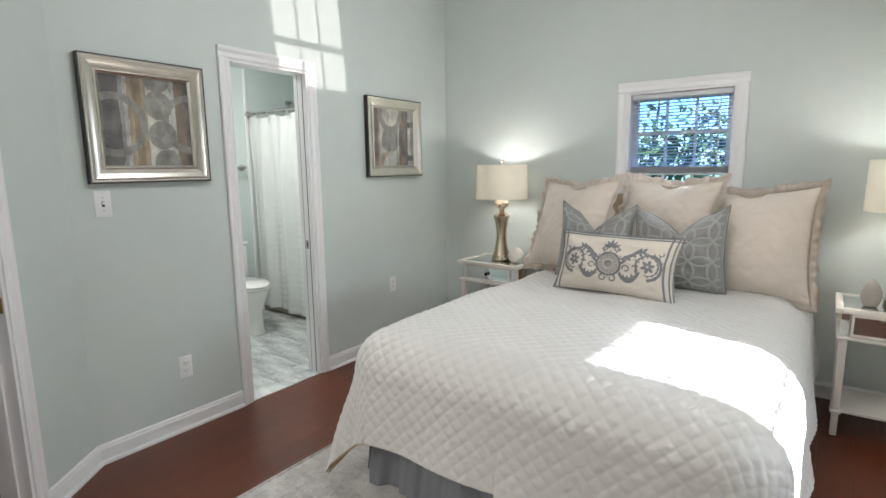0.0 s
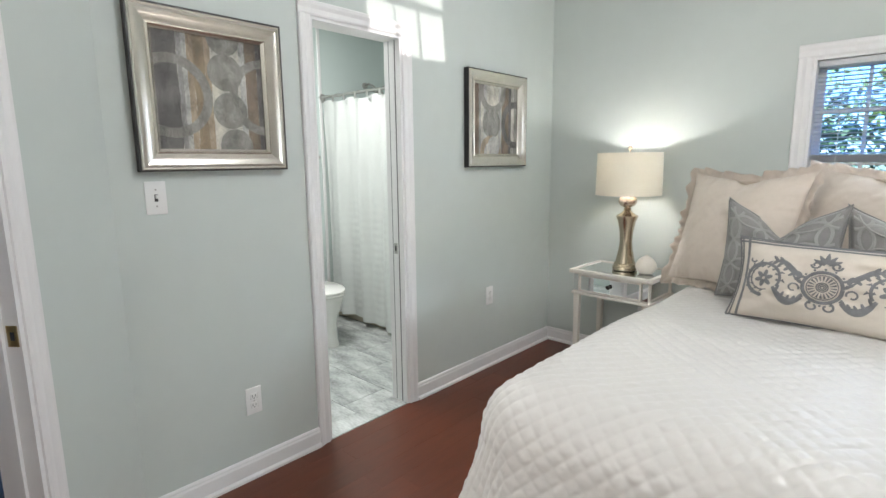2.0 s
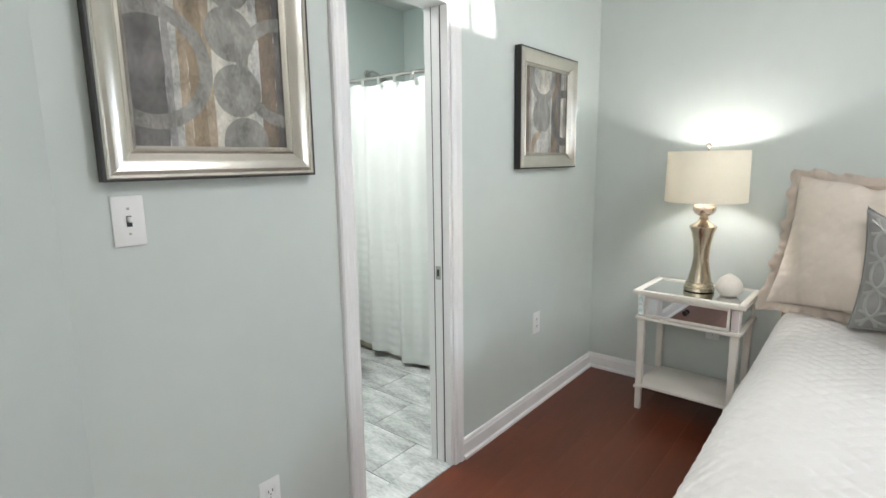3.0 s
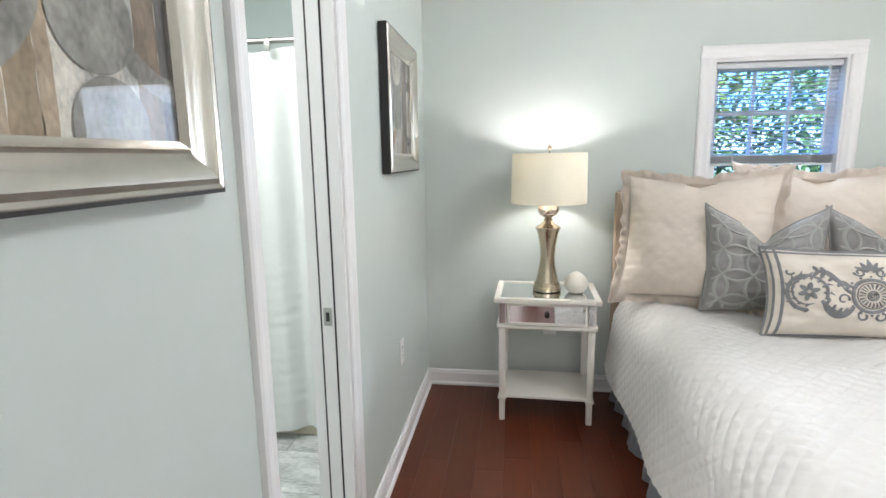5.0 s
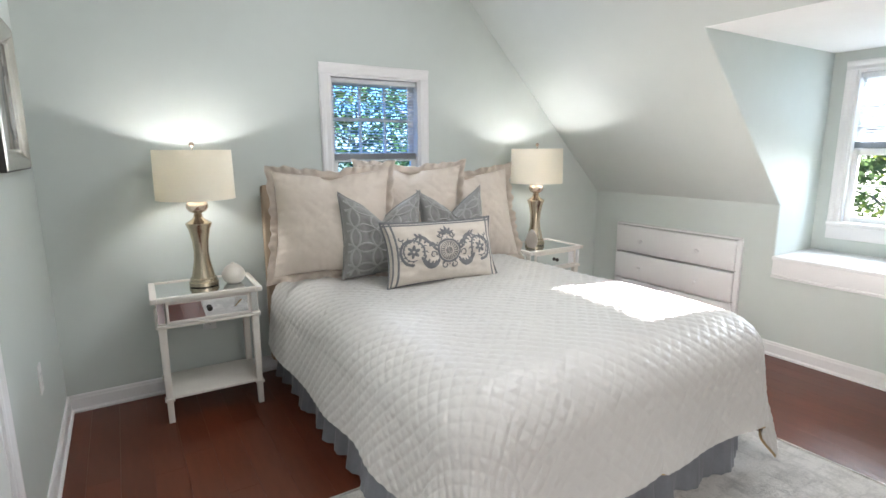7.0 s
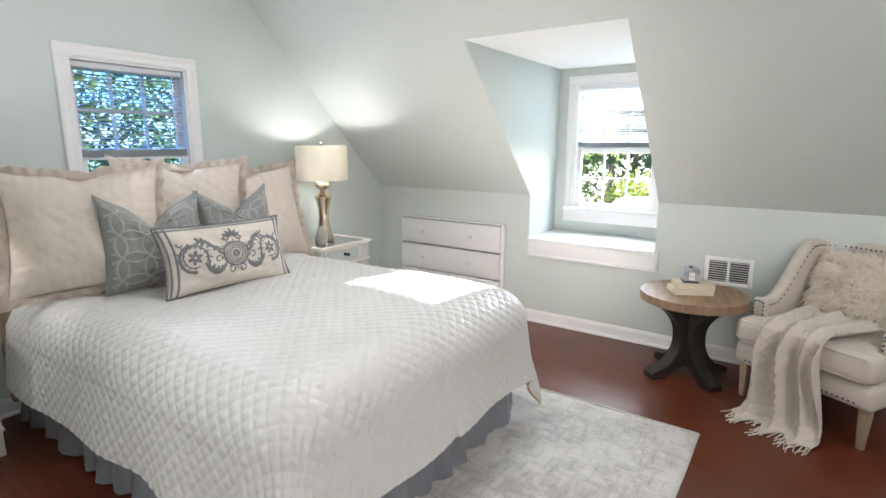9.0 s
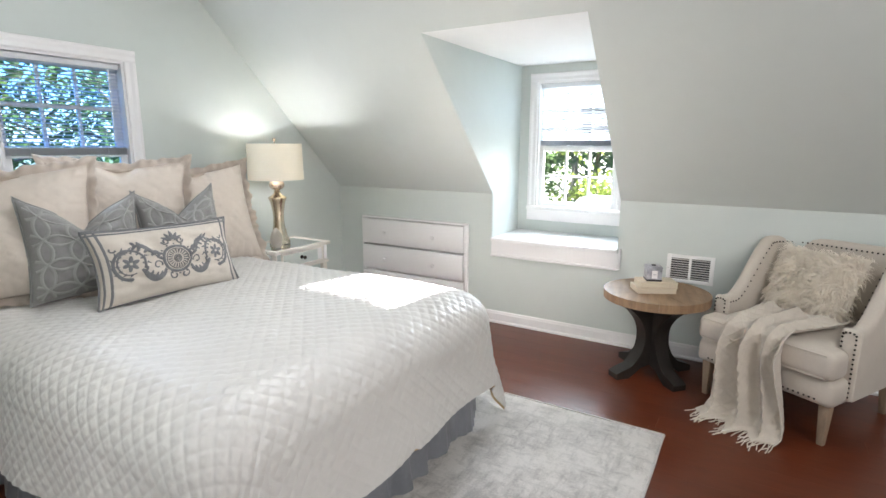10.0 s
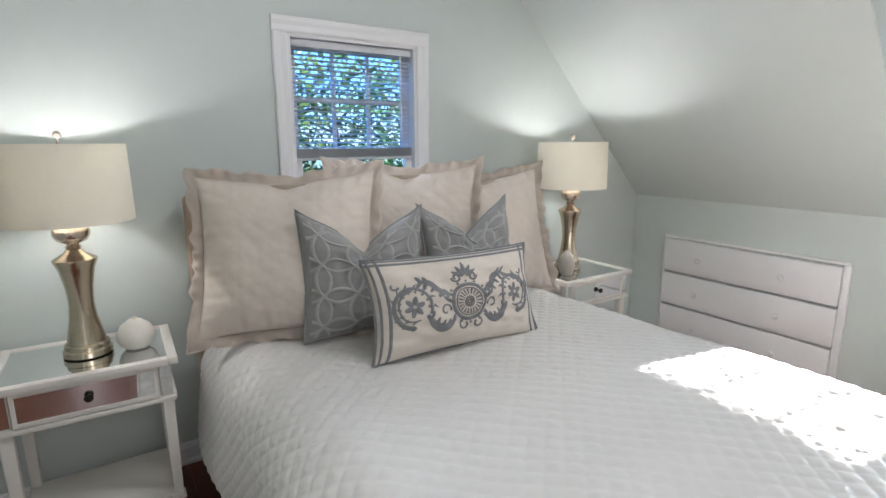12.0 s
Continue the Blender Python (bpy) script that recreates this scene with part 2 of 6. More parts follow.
def box(bm, x0, x1, y0, y1, z0, z1, bevel=0.0, segs=2, m=None):
    r = bmesh.ops.create_cube(bm, size=1.0)
    vs = r["verts"]
    bmesh.ops.scale(bm, vec=(x1 - x0, y1 - y0, z1 - z0), verts=vs)
    bmesh.ops.translate(bm, vec=((x0 + x1) / 2, (y0 + y1) / 2, (z0 + z1) / 2), verts=vs)
    if bevel:
        es = list({e for v in vs for e in v.link_edges})
        r = bmesh.ops.bevel(bm, geom=es, offset=bevel, segments=segs, affect="EDGES", profile=0.5)
        vs = list({v for f in r["faces"] for v in f.verts} | {v for v in vs if v.is_valid})
    if m is not None:
        bmesh.ops.transform(bm, matrix=m, verts=[v for v in vs if v.is_valid])
    return vs


def boxes(*specs, bevel=0.0):
    bm = bmesh.new()
    for s in specs:
        box(bm, *s, bevel=bevel)
    return bm


def lathe(profile, segs=32, centre=(0, 0), bm=None):
    """Turned shape from (radius, height) pairs, closed at the axis where the radius is 0."""
    bm = bm or bmesh.new()
    rings = []
    for r, z in profile:
        if r <= 1e-6:
            rings.append([bm.verts.new((centre[0], centre[1], z))])
        else:
            rings.append([bm.verts.new((centre[0] + r * math.cos(a), centre[1] + r * math.sin(a), z))
                          for a in (2 * math.pi * i / segs for i in range(segs))])
    for a, b in zip(rings, rings[1:]):
        for i in range(segs):
            j = (i + 1) % segs
            if len(a) == 1 and len(b) > 1:
                bm.faces.new((a[0], b[i], b[j]))
            elif len(b) == 1 and len(a) > 1:
                bm.faces.new((a[i], a[j], b[0]))
            elif len(a) > 1:
                bm.faces.new((a[i], a[j], b[j], b[i]))
    return bm


def prism(points, axis, lo, hi, bm=None):
    """Extrudes a closed outline of 2D points along x, y or z."""
    bm = bm or bmesh.new()

    def at(p, h):
        return {"x": (h, p[0], p[1]), "y": (p[0], h, p[1]), "z": (p[0], p[1], h)}[axis]
    a = [bm.verts.new(at(p, lo)) for p in points]
    b = [bm.verts.new(at(p, hi)) for p in points]
    n = len(points)
    bm.faces.new(a)
    bm.faces.new(b)
    for i in range(n):
        bm.faces.new((a[i], a[(i + 1) % n], b[(i + 1) % n], b[i]))
    return bm


def tube(path, radius, segs=8, bm=None):
    """Round bar along a list of points."""
    bm = bm or bmesh.new()
    pts = [Vector(p) for p in path]
    rings = []
    for i, p in enumerate(pts):
        d = (pts[min(i + 1, len(pts) - 1)] - pts[max(i - 1, 0)]).normalized()
        u = d.cross(Vector((0, 0, 1)) if abs(d.z) < 0.9 else Vector((1, 0, 0))).normalized()
        v = d.cross(u)
        r = radius(i / max(1, len(pts) - 1)) if callable(radius) else radius
        rings.append([bm.verts.new(p + r * (u * math.cos(a) + v * math.sin(a)))
                      for a in (2 * math.pi * k / segs for k in range(segs))])
    for a, b in zip(rings, rings[1:]):
        for k in range(segs):
            bm.faces.new((a[k], a[(k + 1) % segs], b[(k + 1) % segs], b[k]))
    bm.faces.new(rings[0])
    bm.faces.new(rings[-1])
    return bm


def sheet(fn, nu, nv, thick=0.0, flip=1):
    """Surface fn(u, v) over the unit square, with a thickness."""
    bm = bmesh.new()
    g = [[bm.verts.new(fn(i / nu, j / nv)) for j in range(nv + 1)] for i in range(nu + 1)]
    for i in range(nu):
        for j in range(nv):
            bm.faces.new((g[i][j], g[i + 1][j], g[i + 1][j + 1], g[i][j + 1]))
    if thick:
        bm.normal_update()
        low = [[bm.verts.new(v.co - flip * thick * v.normal) for v in row] for row in g]
        for i in range(nu):
            for j in range(nv):
                bm.faces.new((low[i][j], low[i][j + 1], low[i + 1][j + 1], low[i + 1][j]))
        rim = [(i, 0) for i in range(nu)] + [(nu, j) for j in range(nv)] + [(i, nv) for i in range(nu, 0, -1)] + [(0, j) for j in range(nv, 0, -1)]
        for a, b in zip(rim, rim[1:] + rim[:1]):
            bm.faces.new((g[a[0]][a[1]], g[b[0]][b[1]], low[b[0]][b[1]], low[a[0]][a[1]]))
    return bm


def smooth(x):
    x = max(0.0, min(1.0, x))
    return x * x * (3 - 2 * x)


# ---- structure ----
W, N, E, S = -2.67, 3.88, 1.395, -1.70          # wall faces of the bedroom
TOP = 3.30                                       # flat part of the ceiling
KNEE = 1.03                                      # where the roof slope meets the knee wall
DY0, DY1, DZ = 1.355, 2.315, 2.03                # dormer cheeks and ceiling
DX = 1.90                                        # dormer's window wall
DOOR = (1.85, 2.395, 2.00)                       # bathroom doorway: y0, y1, head
NWIN = (-1.11, -0.455, 0.97, 1.88)               # gable window opening: x0, x1, z0, z1
DWIN = (1.495, 2.165, 0.88, 1.90)                # dormer window opening: y0, y1, z0, z1
BX, BY0, BY1 = -4.45, 1.20, 3.95                 # bathroom: west face, south face, north face
DRAWERS = (2.535, 3.60, 0.08, 0.775)             # built-in drawers in the knee wall

structure("wall_west", boxes((W - 0.12, W, 1.00, DOOR[0], 0, TOP), (W - 0.12, W, DOOR[1], N, 0, TOP),
                             (W - 0.12, W, DOOR[0], DOOR[1], DOOR[2], TOP)), WALL, "pale sage painted wall with a bathroom doorway", "wall")
structure("wall_north", boxes((W - 0.12, NWIN[0], N, N + 0.14, 0, TOP + 0.1), (NWIN[1], 2.1, N, N + 0.14, 0, TOP + 0.1),
                              (NWIN[0], NWIN[1], N, N + 0.14, 0, NWIN[2]), (NWIN[0], NWIN[1], N, N + 0.14, NWIN[3], TOP + 0.1)),
          WALL, "pale sage gable wall behind the bed", "wall")
structure("wall_east", boxes((E, E + 0.12, S, DY0 - 0.004, 0, KNEE), (E, E + 0.12, DY0 - 0.004, DY1 + 0.004, 0, 0.56),
                             (E, E + 0.12, DY1 + 0.004, DRAWERS[0], 0, KNEE), (E, E + 0.12, DRAWERS[1], N, 0, KNEE),
                             (E, E + 0.12, DRAWERS[0], DRAWERS[1], DRAWERS[3], KNEE), (E, E + 0.12, DRAWERS[0], DRAWERS[1], 0, DRAWERS[2])),
          WALL, "low pale sage knee wall under the roof slope", "wall")
structure("wall_south", boxes((-1.9, 2.1, S - 0.12, S, 0, TOP + 0.1)), WALL, "pale sage painted wall", "wall")


def slope_slab(bm, y0, y1, xa, xb, t=0.16):
    """Piece of the 45 degree roof slope between xa (low end) and xb (high end)."""
    za, zb = KNEE + (E - xa), KNEE + (E - xb)
    prism([(xa, za), (xb, zb), (xb + t, zb + t), (xa + t, za + t)], "y", y0, y1, bm)


XTOP = E - (TOP - KNEE)
XD = E - (DZ - KNEE)
SKY = (1.87, 2.44, -0.02, -0.60)                 # unseen roof window added for the wall sun patch: y0, y1, low x, high x
bm = bmesh.new()
slope_slab(bm, S, DY0 - 0.004, E, XD)
slope_slab(bm, DY1 + 0.004, N, E, XD)
slope_slab(bm, S, N, XD, SKY[2])
slope_slab(bm, S, SKY[0], SKY[2], SKY[3])
slope_slab(bm, SKY[1], N, SKY[2], SKY[3])
slope_slab(bm, S, N, SKY[3], XTOP)
bmesh.ops.remove_doubles(bm, verts=bm.verts, dist=1e-5)
structure("wall_slope", bm, SLOPEBOUNCE, "pale sage sloping wall under the roof", "sloping wall", smooth=False)
structure("ceiling", boxes((W - 0.12, XTOP + 0.16, S - 0.1, N + 0.1, TOP, TOP + 0.12)), CEIL, "white painted flat ceiling", "ceiling")

for nm, ya, yb in (("wall_dormer_south", DY0 - 0.10, DY0), ("wall_dormer_north", DY1, DY1 + 0.10)):
    structure(nm, prism([(XD + 0.006, DZ + 0.06), (XD + 0.006, DZ), (E + 0.006, KNEE), (E + 0.006, 0.5), (DX + 0.1, 0.5), (DX + 0.1, DZ + 0.06)], "y", ya, yb),
              WALL, "pale sage dormer cheek wall", "wall", smooth=False)
structure("ceiling_dormer", boxes((XD + 0.004, DX + 0.12, DY0 + 0.001, DY1 - 0.001, DZ, DZ + 0.06)), CEIL, "white painted dormer ceiling", "ceiling")
structure("wall_dormer_back", boxes((DX, DX + 0.12, DY0, DWIN[0], 0.5, DZ), (DX, DX + 0.12, DWIN[1], DY1, 0.5, DZ),
                                    (DX, DX + 0.12, DWIN[0], DWIN[1], 0.5, DWIN[2]), (DX, DX + 0.12, DWIN[0], DWIN[1], DWIN[3], DZ)),
          WALL, "pale sage dormer window wall", "wall")
# bars of the added roof window, whose shadow falls on the far wall
bm = bmesh.new()
for k in range(2):
    yy = SKY[0] + (SKY[1] - SKY[0]) * (0.36 + 0.30 * k)
    prism([(SKY[2], KNEE + E - SKY[2]), (SKY[3], KNEE + E - SKY[3]), (SKY[3] + 0.03, KNEE + E - SKY[3] + 0.03), (SKY[2] + 0.03, KNEE + E - SKY[2] + 0.03)],
          "y", yy - 0.005, yy + 0.005, bm)
xm = (SKY[2] + SKY[3]) / 2
slope_slab(bm, SKY[0], SKY[1], xm + 0.007, xm - 0.007, 0.034)
patch_window = structure("window_unseen", bm, TRIM, "unseen barred roof window added to shape the wall sun patch", "window", smooth=False)
bm = bmesh.new()
prism([(SKY[2] + 0.04, KNEE + E - SKY[2] + 0.04), (SKY[3] + 0.04, KNEE + E - SKY[3] + 0.04), (SKY[3] + 0.044, KNEE + E - SKY[3] + 0.044), (SKY[2] + 0.044, KNEE + E - SKY[2] + 0.044)],
      "y", SKY[0], SKY[1], bm)
part("pane", bm, DIMROOFPANE, patch_window, "darkened pane that dims the wall sun patch", smooth=False)

# angled wall with the hall doorway
HM = Matrix.Translation((W, 1.02, 0)) @ Matrix.Rotation(math.atan2(-0.77, 0.64), 4, "Z")
HD = (0.415, 1.21, 2.03)
bm = bmesh.new()
for s in ((0, HD[0], -0.12, 0, 0, TOP), (HD[1], 1.45, -0.12, 0, 0, TOP), (HD[0], HD[1], -0.12, 0, HD[2], TOP)):
    box(bm, *s, m=HM)
structure("wall_angled", bm, WALL, "pale sage angled wall with the hall doorway", "wall")
HE = HM @ Vector((1.45, 0, 0))
structure("wall_south_west", boxes((HE.x - 0.12, HE.x, S, HE.y + 0.02, 0, TOP)), WALL, "pale sage painted wall", "wall")

# bathroom and hall shells
structure("wall_bath_west", boxes((BX - 0.1, BX, BY0 - 0.1, BY1 + 0.1, -0.05, 2.6)), BATHWALL, "pale sage bathroom wall", "wall")
structure("wall_bath_north", boxes((BX, W - 0.12, BY1 + 0.08, BY1 + 0.18, -0.05, 2.6)), BATHWALL, "pale sage bathroom wall", "wall")
structure("wall_bath_south", boxes((BX, W - 0.12, BY0 - 0.1, BY0, -0.05, 2.6)), BATHWALL, "pale sage bathroom wall", "wall")
structure("ceiling_bath", boxes((BX - 0.1, W - 0.12, BY0 - 0.1, BY1 + 0.18, 2.6, 2.7)), CEIL, "white bathroom ceiling", "ceiling")
structure("wall_hall_west", boxes((-8.2, -8.1, -2.6, 2.2, 0, 2.5)), BATHWALL, "blue-grey hall wall", "wall")
structure("wall_hall_south", boxes((-8.1, HE.x - 0.12, -2.7, -2.6, 0, 2.5)), BATHWALL, "blue-grey hall wall", "wall")
structure("wall_hall_north", boxes((-8.1, BX - 0.1, 2.2, 2.3, 0, 2.5), (BX - 0.1, W - 0.121, 1.098, 1.10, 0, 2.5)), BATHWALL, "blue-grey hall wall", "wall")
structure("wall_hall_east", boxes((HE.x - 0.12, HE.x, -2.6, S, 0, 2.5)), BATHWALL, "blue-grey hall wall", "wall")
structure("ceiling_hall", boxes((-8.2, BX - 0.1, -2.7, 2.3, 2.5, 2.55), (BX - 0.1, -2.79, -2.7, 1.1, 2.5, 2.55), (-2.79, HE.x - 0.12, -2.7, -0.2, 2.5, 2.55)), CEIL, "white hall ceiling", "ceiling")

floor = structure("floor", boxes((W - 0.03, 2.1, S - 0.1, N + 0.1, -0.06, -0.008), (-8.2, BX - 0.1, -2.7, 2.3, -0.06, -0.008), (BX - 0.1, W - 0.03, -2.7, 1.1, -0.06, -0.008), (W - 0.03, HE.x, -2.7, S - 0.1, -0.06, -0.008)),
                  SUBFLOOR, "glossy cherry-red plank floor", "floor")
floor_bath = structure("floor_bath", boxes((BX, W - 0.03, BY0, BY1 + 0.1, -0.06, -0.004)), GROUT, "grey marble tile bathroom floor", "floor")


def skirting(name, pts, label="white painted baseboard"):
    """Moulded baseboard along a polyline; the room lies to its left."""
    prof = [(0, 0), (0.026, 0), (0.026, 0.012), (0.015, 0.020), (0.015, 0.074), (0.011, 0.082), (0.011, 0.088), (0.006, 0.096), (0, 0.096)]
    bm = bmesh.new()
    pts = [Vector(p) for p in pts]
    rows = []
    for i, p in enumerate(pts):
        d0 = (p - pts[i - 1]).normalized() if i else None
        d1 = (pts[i + 1] - p).normalized() if i + 1 < len(pts) else None
        n0 = Vector((-d0.y, d0.x)) if d0 else None
        n1 = Vector((-d1.y, d1.x)) if d1 else None
        n = n0 if not n1 else n1 if not n0 else (n0 + n1) / (1 + n0.dot(n1))
        rows.append([bm.verts.new((p.x + n.x * a, p.y + n.y * a, b)) for a, b in prof])
    for a, b in zip(rows, rows[1:]):
        for k in range(len(prof)):
            bm.faces.new((a[k], a[(k + 1) % len(prof)], b[(k + 1) % len(prof)], b[k]))
    bm.faces.new(rows[0])
    bm.faces.new(rows[-1])
    return structure(name, bm, TRIM, label, "baseboard", angle=25)


HC = HM @ Vector((HD[0] - 0.056, 0, 0))
HC2 = HM @ Vector((HD[1] + 0.056, 0, 0))
skirting("baseboard", [(W, DOOR[0] - 0.062), (W, 1.02), (HC.x, HC.y)])
skirting("baseboard", [(E, S), (E, N), (W, N), (W, DOOR[1] + 0.062)])
skirting("baseboard", [(HC2.x, HC2.y), (HE.x, HE.y), (HE.x, S), (E, S)])


def casing(name, m, w, h, width=0.062, depth=0.02, sill=None, label="white painted door casing", z0=0.0, jamb=0.12):
    """Trim round an opening. m: local x across the opening, y out of the wall into the room, z up."""
    top = thing(name, label, "door casing" if z0 == 0 else "window casing", m)
    top["kind"] = "structure"
    prof = [(0, 0), (0, 0.010), (0.008, 0.014), (width * 0.45, 0.013), (width * 0.7, depth), (width - 0.006, depth), (width, depth - 0.005), (width, 0)]
    for side in (-1, 1):
        x = 0 if side < 0 else w
        pts = [(x + side * a, b) for a, b in prof]
        part("side_casing", prism(pts, "z", z0, h), TRIM, top, smooth=False)
    part("head_casing", prism([(b, h + a) for a, b in prof], "x", -width, w + width), TRIM, top, smooth=False)
    bm = boxes((-0.002, 0.014, -jamb, 0.002, z0, h - 0.014), (w - 0.014, w + 0.002, -jamb, 0.002, z0, h - 0.014), (-0.002, w + 0.002, -jamb, 0.002, h - 0.014, h + 0.002))
    part("jamb", bm, TRIM, top, smooth=False)
    return top


# local frames: +x along the wall as seen from the room, +y into the room
WEST_M = Matrix.Translation((W, DOOR[1], 0)) @ Matrix.Rotation(radians(-90), 4, "Z")
bathdoor = casing("door_1", WEST_M, DOOR[1] - DOOR[0], DOOR[2], label="white painted casing of the bathroom pocket doorway")
halldoor = casing("door_2", HM @ Matrix.Translation((HD[0], 0, 0)), HD[1] - HD[0], HD[2], width=0.056, label="white painted casing of the hall doorway")


# ---- floors laid in pieces ----
def shared(name, bm, mat):
    me = bpy.data.meshes.new(name)
    bmesh.ops.recalc_face_normals(bm, faces=bm.faces)
    bm.to_mesh(me)
    bm.free()
    me.materials.append(mat)
    return me


def lay_planks():
    wd, ln = 0.127, 1.22
    rng = random.Random(4)
    full = {}
    x = W - 0.02
    while x < E + 0.12:
        y = S - rng.random() * ln
        while y < N:
            a, b = max(y, S), min(y + ln, N)
            if b - a > 0.02:
                key = round(b - a, 2)
                if key not in full:
                    full[key] = shared("plank", boxes((0.0002, wd - 0.0002, 0.0002, b - a - 0.0002, -0.010, 0.0), bevel=0.0005), PLANK)
                ob = new("plank", full[key])
                ob.parent = floor
                ob.location = (x, a, 0)
            y += ln
        x += wd
    # hall
    bm = bmesh.new()
    for k in range(38):
        y0 = -2.6 + k * wd
        y1 = y0 + wd
        box(bm, -8.1, (W - 0.025) if y1 < 1.1 else BX - 0.1, y0 + 0.001, y1 - 0.001, -0.010, 0.0)
    ob = part("hall_planks", bm, HALLWOOD, floor, "dark glossy hall planks")
    tagged(ob, kind="stuff")


def lay_tiles():
    s, g = 0.305, 0.003
    meshes = {}
    for j in range(9):
        edges = [BX - (0.30 if j % 2 else 0.0) + i * 0.61 for i in range(5)]
        for a, b in zip(edges, edges[1:]):
            a, b = max(a, BX), min(b, W - 0.126)
            if b - a < 0.03:
                continue
            key = round(b - a, 3)
            if key not in meshes:
                meshes[key] = shared("tile", boxes((g / 2, b - a - g / 2, g / 2, s - g / 2, -0.008, 0.002), bevel=0.0015), MARBLE)
            ob = new("tile", meshes[key])
            ob.parent = floor_bath
            ob.location = (a, BY0 + j * s, 0)
    part("threshold", boxes((W - 0.125, W + 0.004, DOOR[0] + 0.016, DOOR[1] - 0.016, -0.004, 0.006), bevel=0.003), MARBLE, floor_bath, "marble door threshold")


# ---- windows ----
def sash(parent, m_depth, x0, x1, z0, z1, cols, rows, rail=0.038, glazing=None):
    """One window sash: frame, panes and glazing bars, in the window's local frame (y into the room)."""
    y0, y1 = m_depth, m_depth + 0.028
    fr = part("sash", boxes((x0, x0 + rail, y0, y1, z0, z1), (x1 - rail, x1, y0, y1, z0, z1),
                            (x0 + rail, x1 - rail, y0, y1, z0, z0 + rail), (x0 + rail, x1 - rail, y0, y1, z1 - rail, z1), bevel=0.003), PLASTIC, parent)
    gx0, gx1, gz0, gz1 = x0 + rail, x1 - rail, z0 + rail, z1 - rail
    for i in range(cols):
        for j in range(rows):
            a, b = gx0 + (gx1 - gx0) * i / cols, gx0 + (gx1 - gx0) * (i + 1) / cols
            c, d = gz0 + (gz1 - gz0) * j / rows, gz0 + (gz1 - gz0) * (j + 1) / rows
            pane = part("pane", boxes((a, b, y0 + 0.010, y0 + 0.013, c, d)), glazing or PANE, fr, smooth=False)
            pane.visible_shadow = glazing == DIMPANE
    for i in range(1, cols):
        x = gx0 + (gx1 - gx0) * i / cols
        part("glazing_bar", boxes((x - 0.008, x + 0.008, y0 + 0.003, y0 + 0.022, gz0, gz1)), PLASTIC, fr, smooth=False)
    for j in range(1, rows):
        z = gz0 + (gz1 - gz0) * j / rows
        part("glazing_bar", boxes((gx0, gx1, y0 + 0.004, y0 + 0.021, z - 0.008, z + 0.008)), PLASTIC, fr, smooth=False)
    return fr


def blind(name, m, w, top, bottom, label, tilt=20):
    """Venetian blind hung in a window, drawn down to `bottom`."""
    t = thing(name, label, "window blind", m)
    part("headrail", boxes((0.004, w - 0.004, -0.014, 0.014, top - 0.032, top), bevel=0.003), BLIND, t)
    stack = 0.042
    n = int((top - 0.04 - bottom - stack) / 0.0205)
    bm = bmesh.new()
    prof = [(-0.0125, 0.0), (-0.006, 0.0022), (0.0, 0.003), (0.006, 0.0022), (0.0125, 0.0)]
    low = [bm.verts.new((0.006, a, b)) for a, b in prof]
    high = [bm.verts.new((w - 0.006, a, b)) for a, b in prof]
    for k in range(4):
        bm.faces.new((low[k], low[k + 1], high[k + 1], high[k]))
    bmesh.ops.solidify(bm, geom=bm.faces[:], thickness=0.0006)
    me = bpy.data.meshes.new("slat")
    bm.to_mesh(me)
    bm.free()
    me.materials.append(BLIND)
    for k in range(n):
        ob = new("slat", me)
        ob.parent = t
        ob.matrix_basis = pose(0, 0, top - 0.045 - k * 0.0205, tilt, 0, 0)
    for k in range(14):
        ob = new("slat", me)
        ob.parent = t
        ob.matrix_basis = pose(0, 0, bottom + 0.014 + k * 0.003)
    part("bottom_rail", boxes((0.006, w - 0.006, -0.012, 0.012, bottom, bottom + 0.012), bevel=0.003), BLIND, t)
    for x in (0.12 * w / 0.65, w - 0.12 * w / 0.65):
        part("ladder_cord", boxes((x - 0.001, x + 0.001, 0.0130, 0.0142, bottom + 0.01, top - 0.03)), BLIND, t, smooth=False)
        part("ladder_cord", boxes((x - 0.001, x + 0.001, -0.0142, -0.0130, bottom + 0.01, top - 0.03)), BLIND, t, smooth=False)
    part("wand", tube([(0.07, 0.02, top - 0.03), (0.072, 0.022, top - 0.45)], 0.004, 6), PLASTIC, t, "clear tilt wand")
    return t


def window(name, m, w, z0, z1, meet, label, width, stool, glazing=None, upper=None):
    win = casing(name, m, w, z1, width=width, label=label, z0=z0, jamb=0.10)
    win["category"] = "window"
    sash(win, -0.095, 0.014, w - 0.014, meet - 0.02, z1 - 0.014, 3, 2, glazing=upper or glazing)
    sash(win, -0.062, 0.014, w - 0.014, z0 + 0.02, meet + 0.02, 3, 2, glazing=glazing)
    part("window_sill", boxes((-width - stool, w + width + stool, -0.10, 0.035, z0 - 0.012, z0 + 0.02), bevel=0.006), TRIM, win)
    part("apron", boxes((-width, w + width, 0.0005, 0.016, z0 - 0.10, z0 - 0.012), bevel=0.003), TRIM, win)
    return win


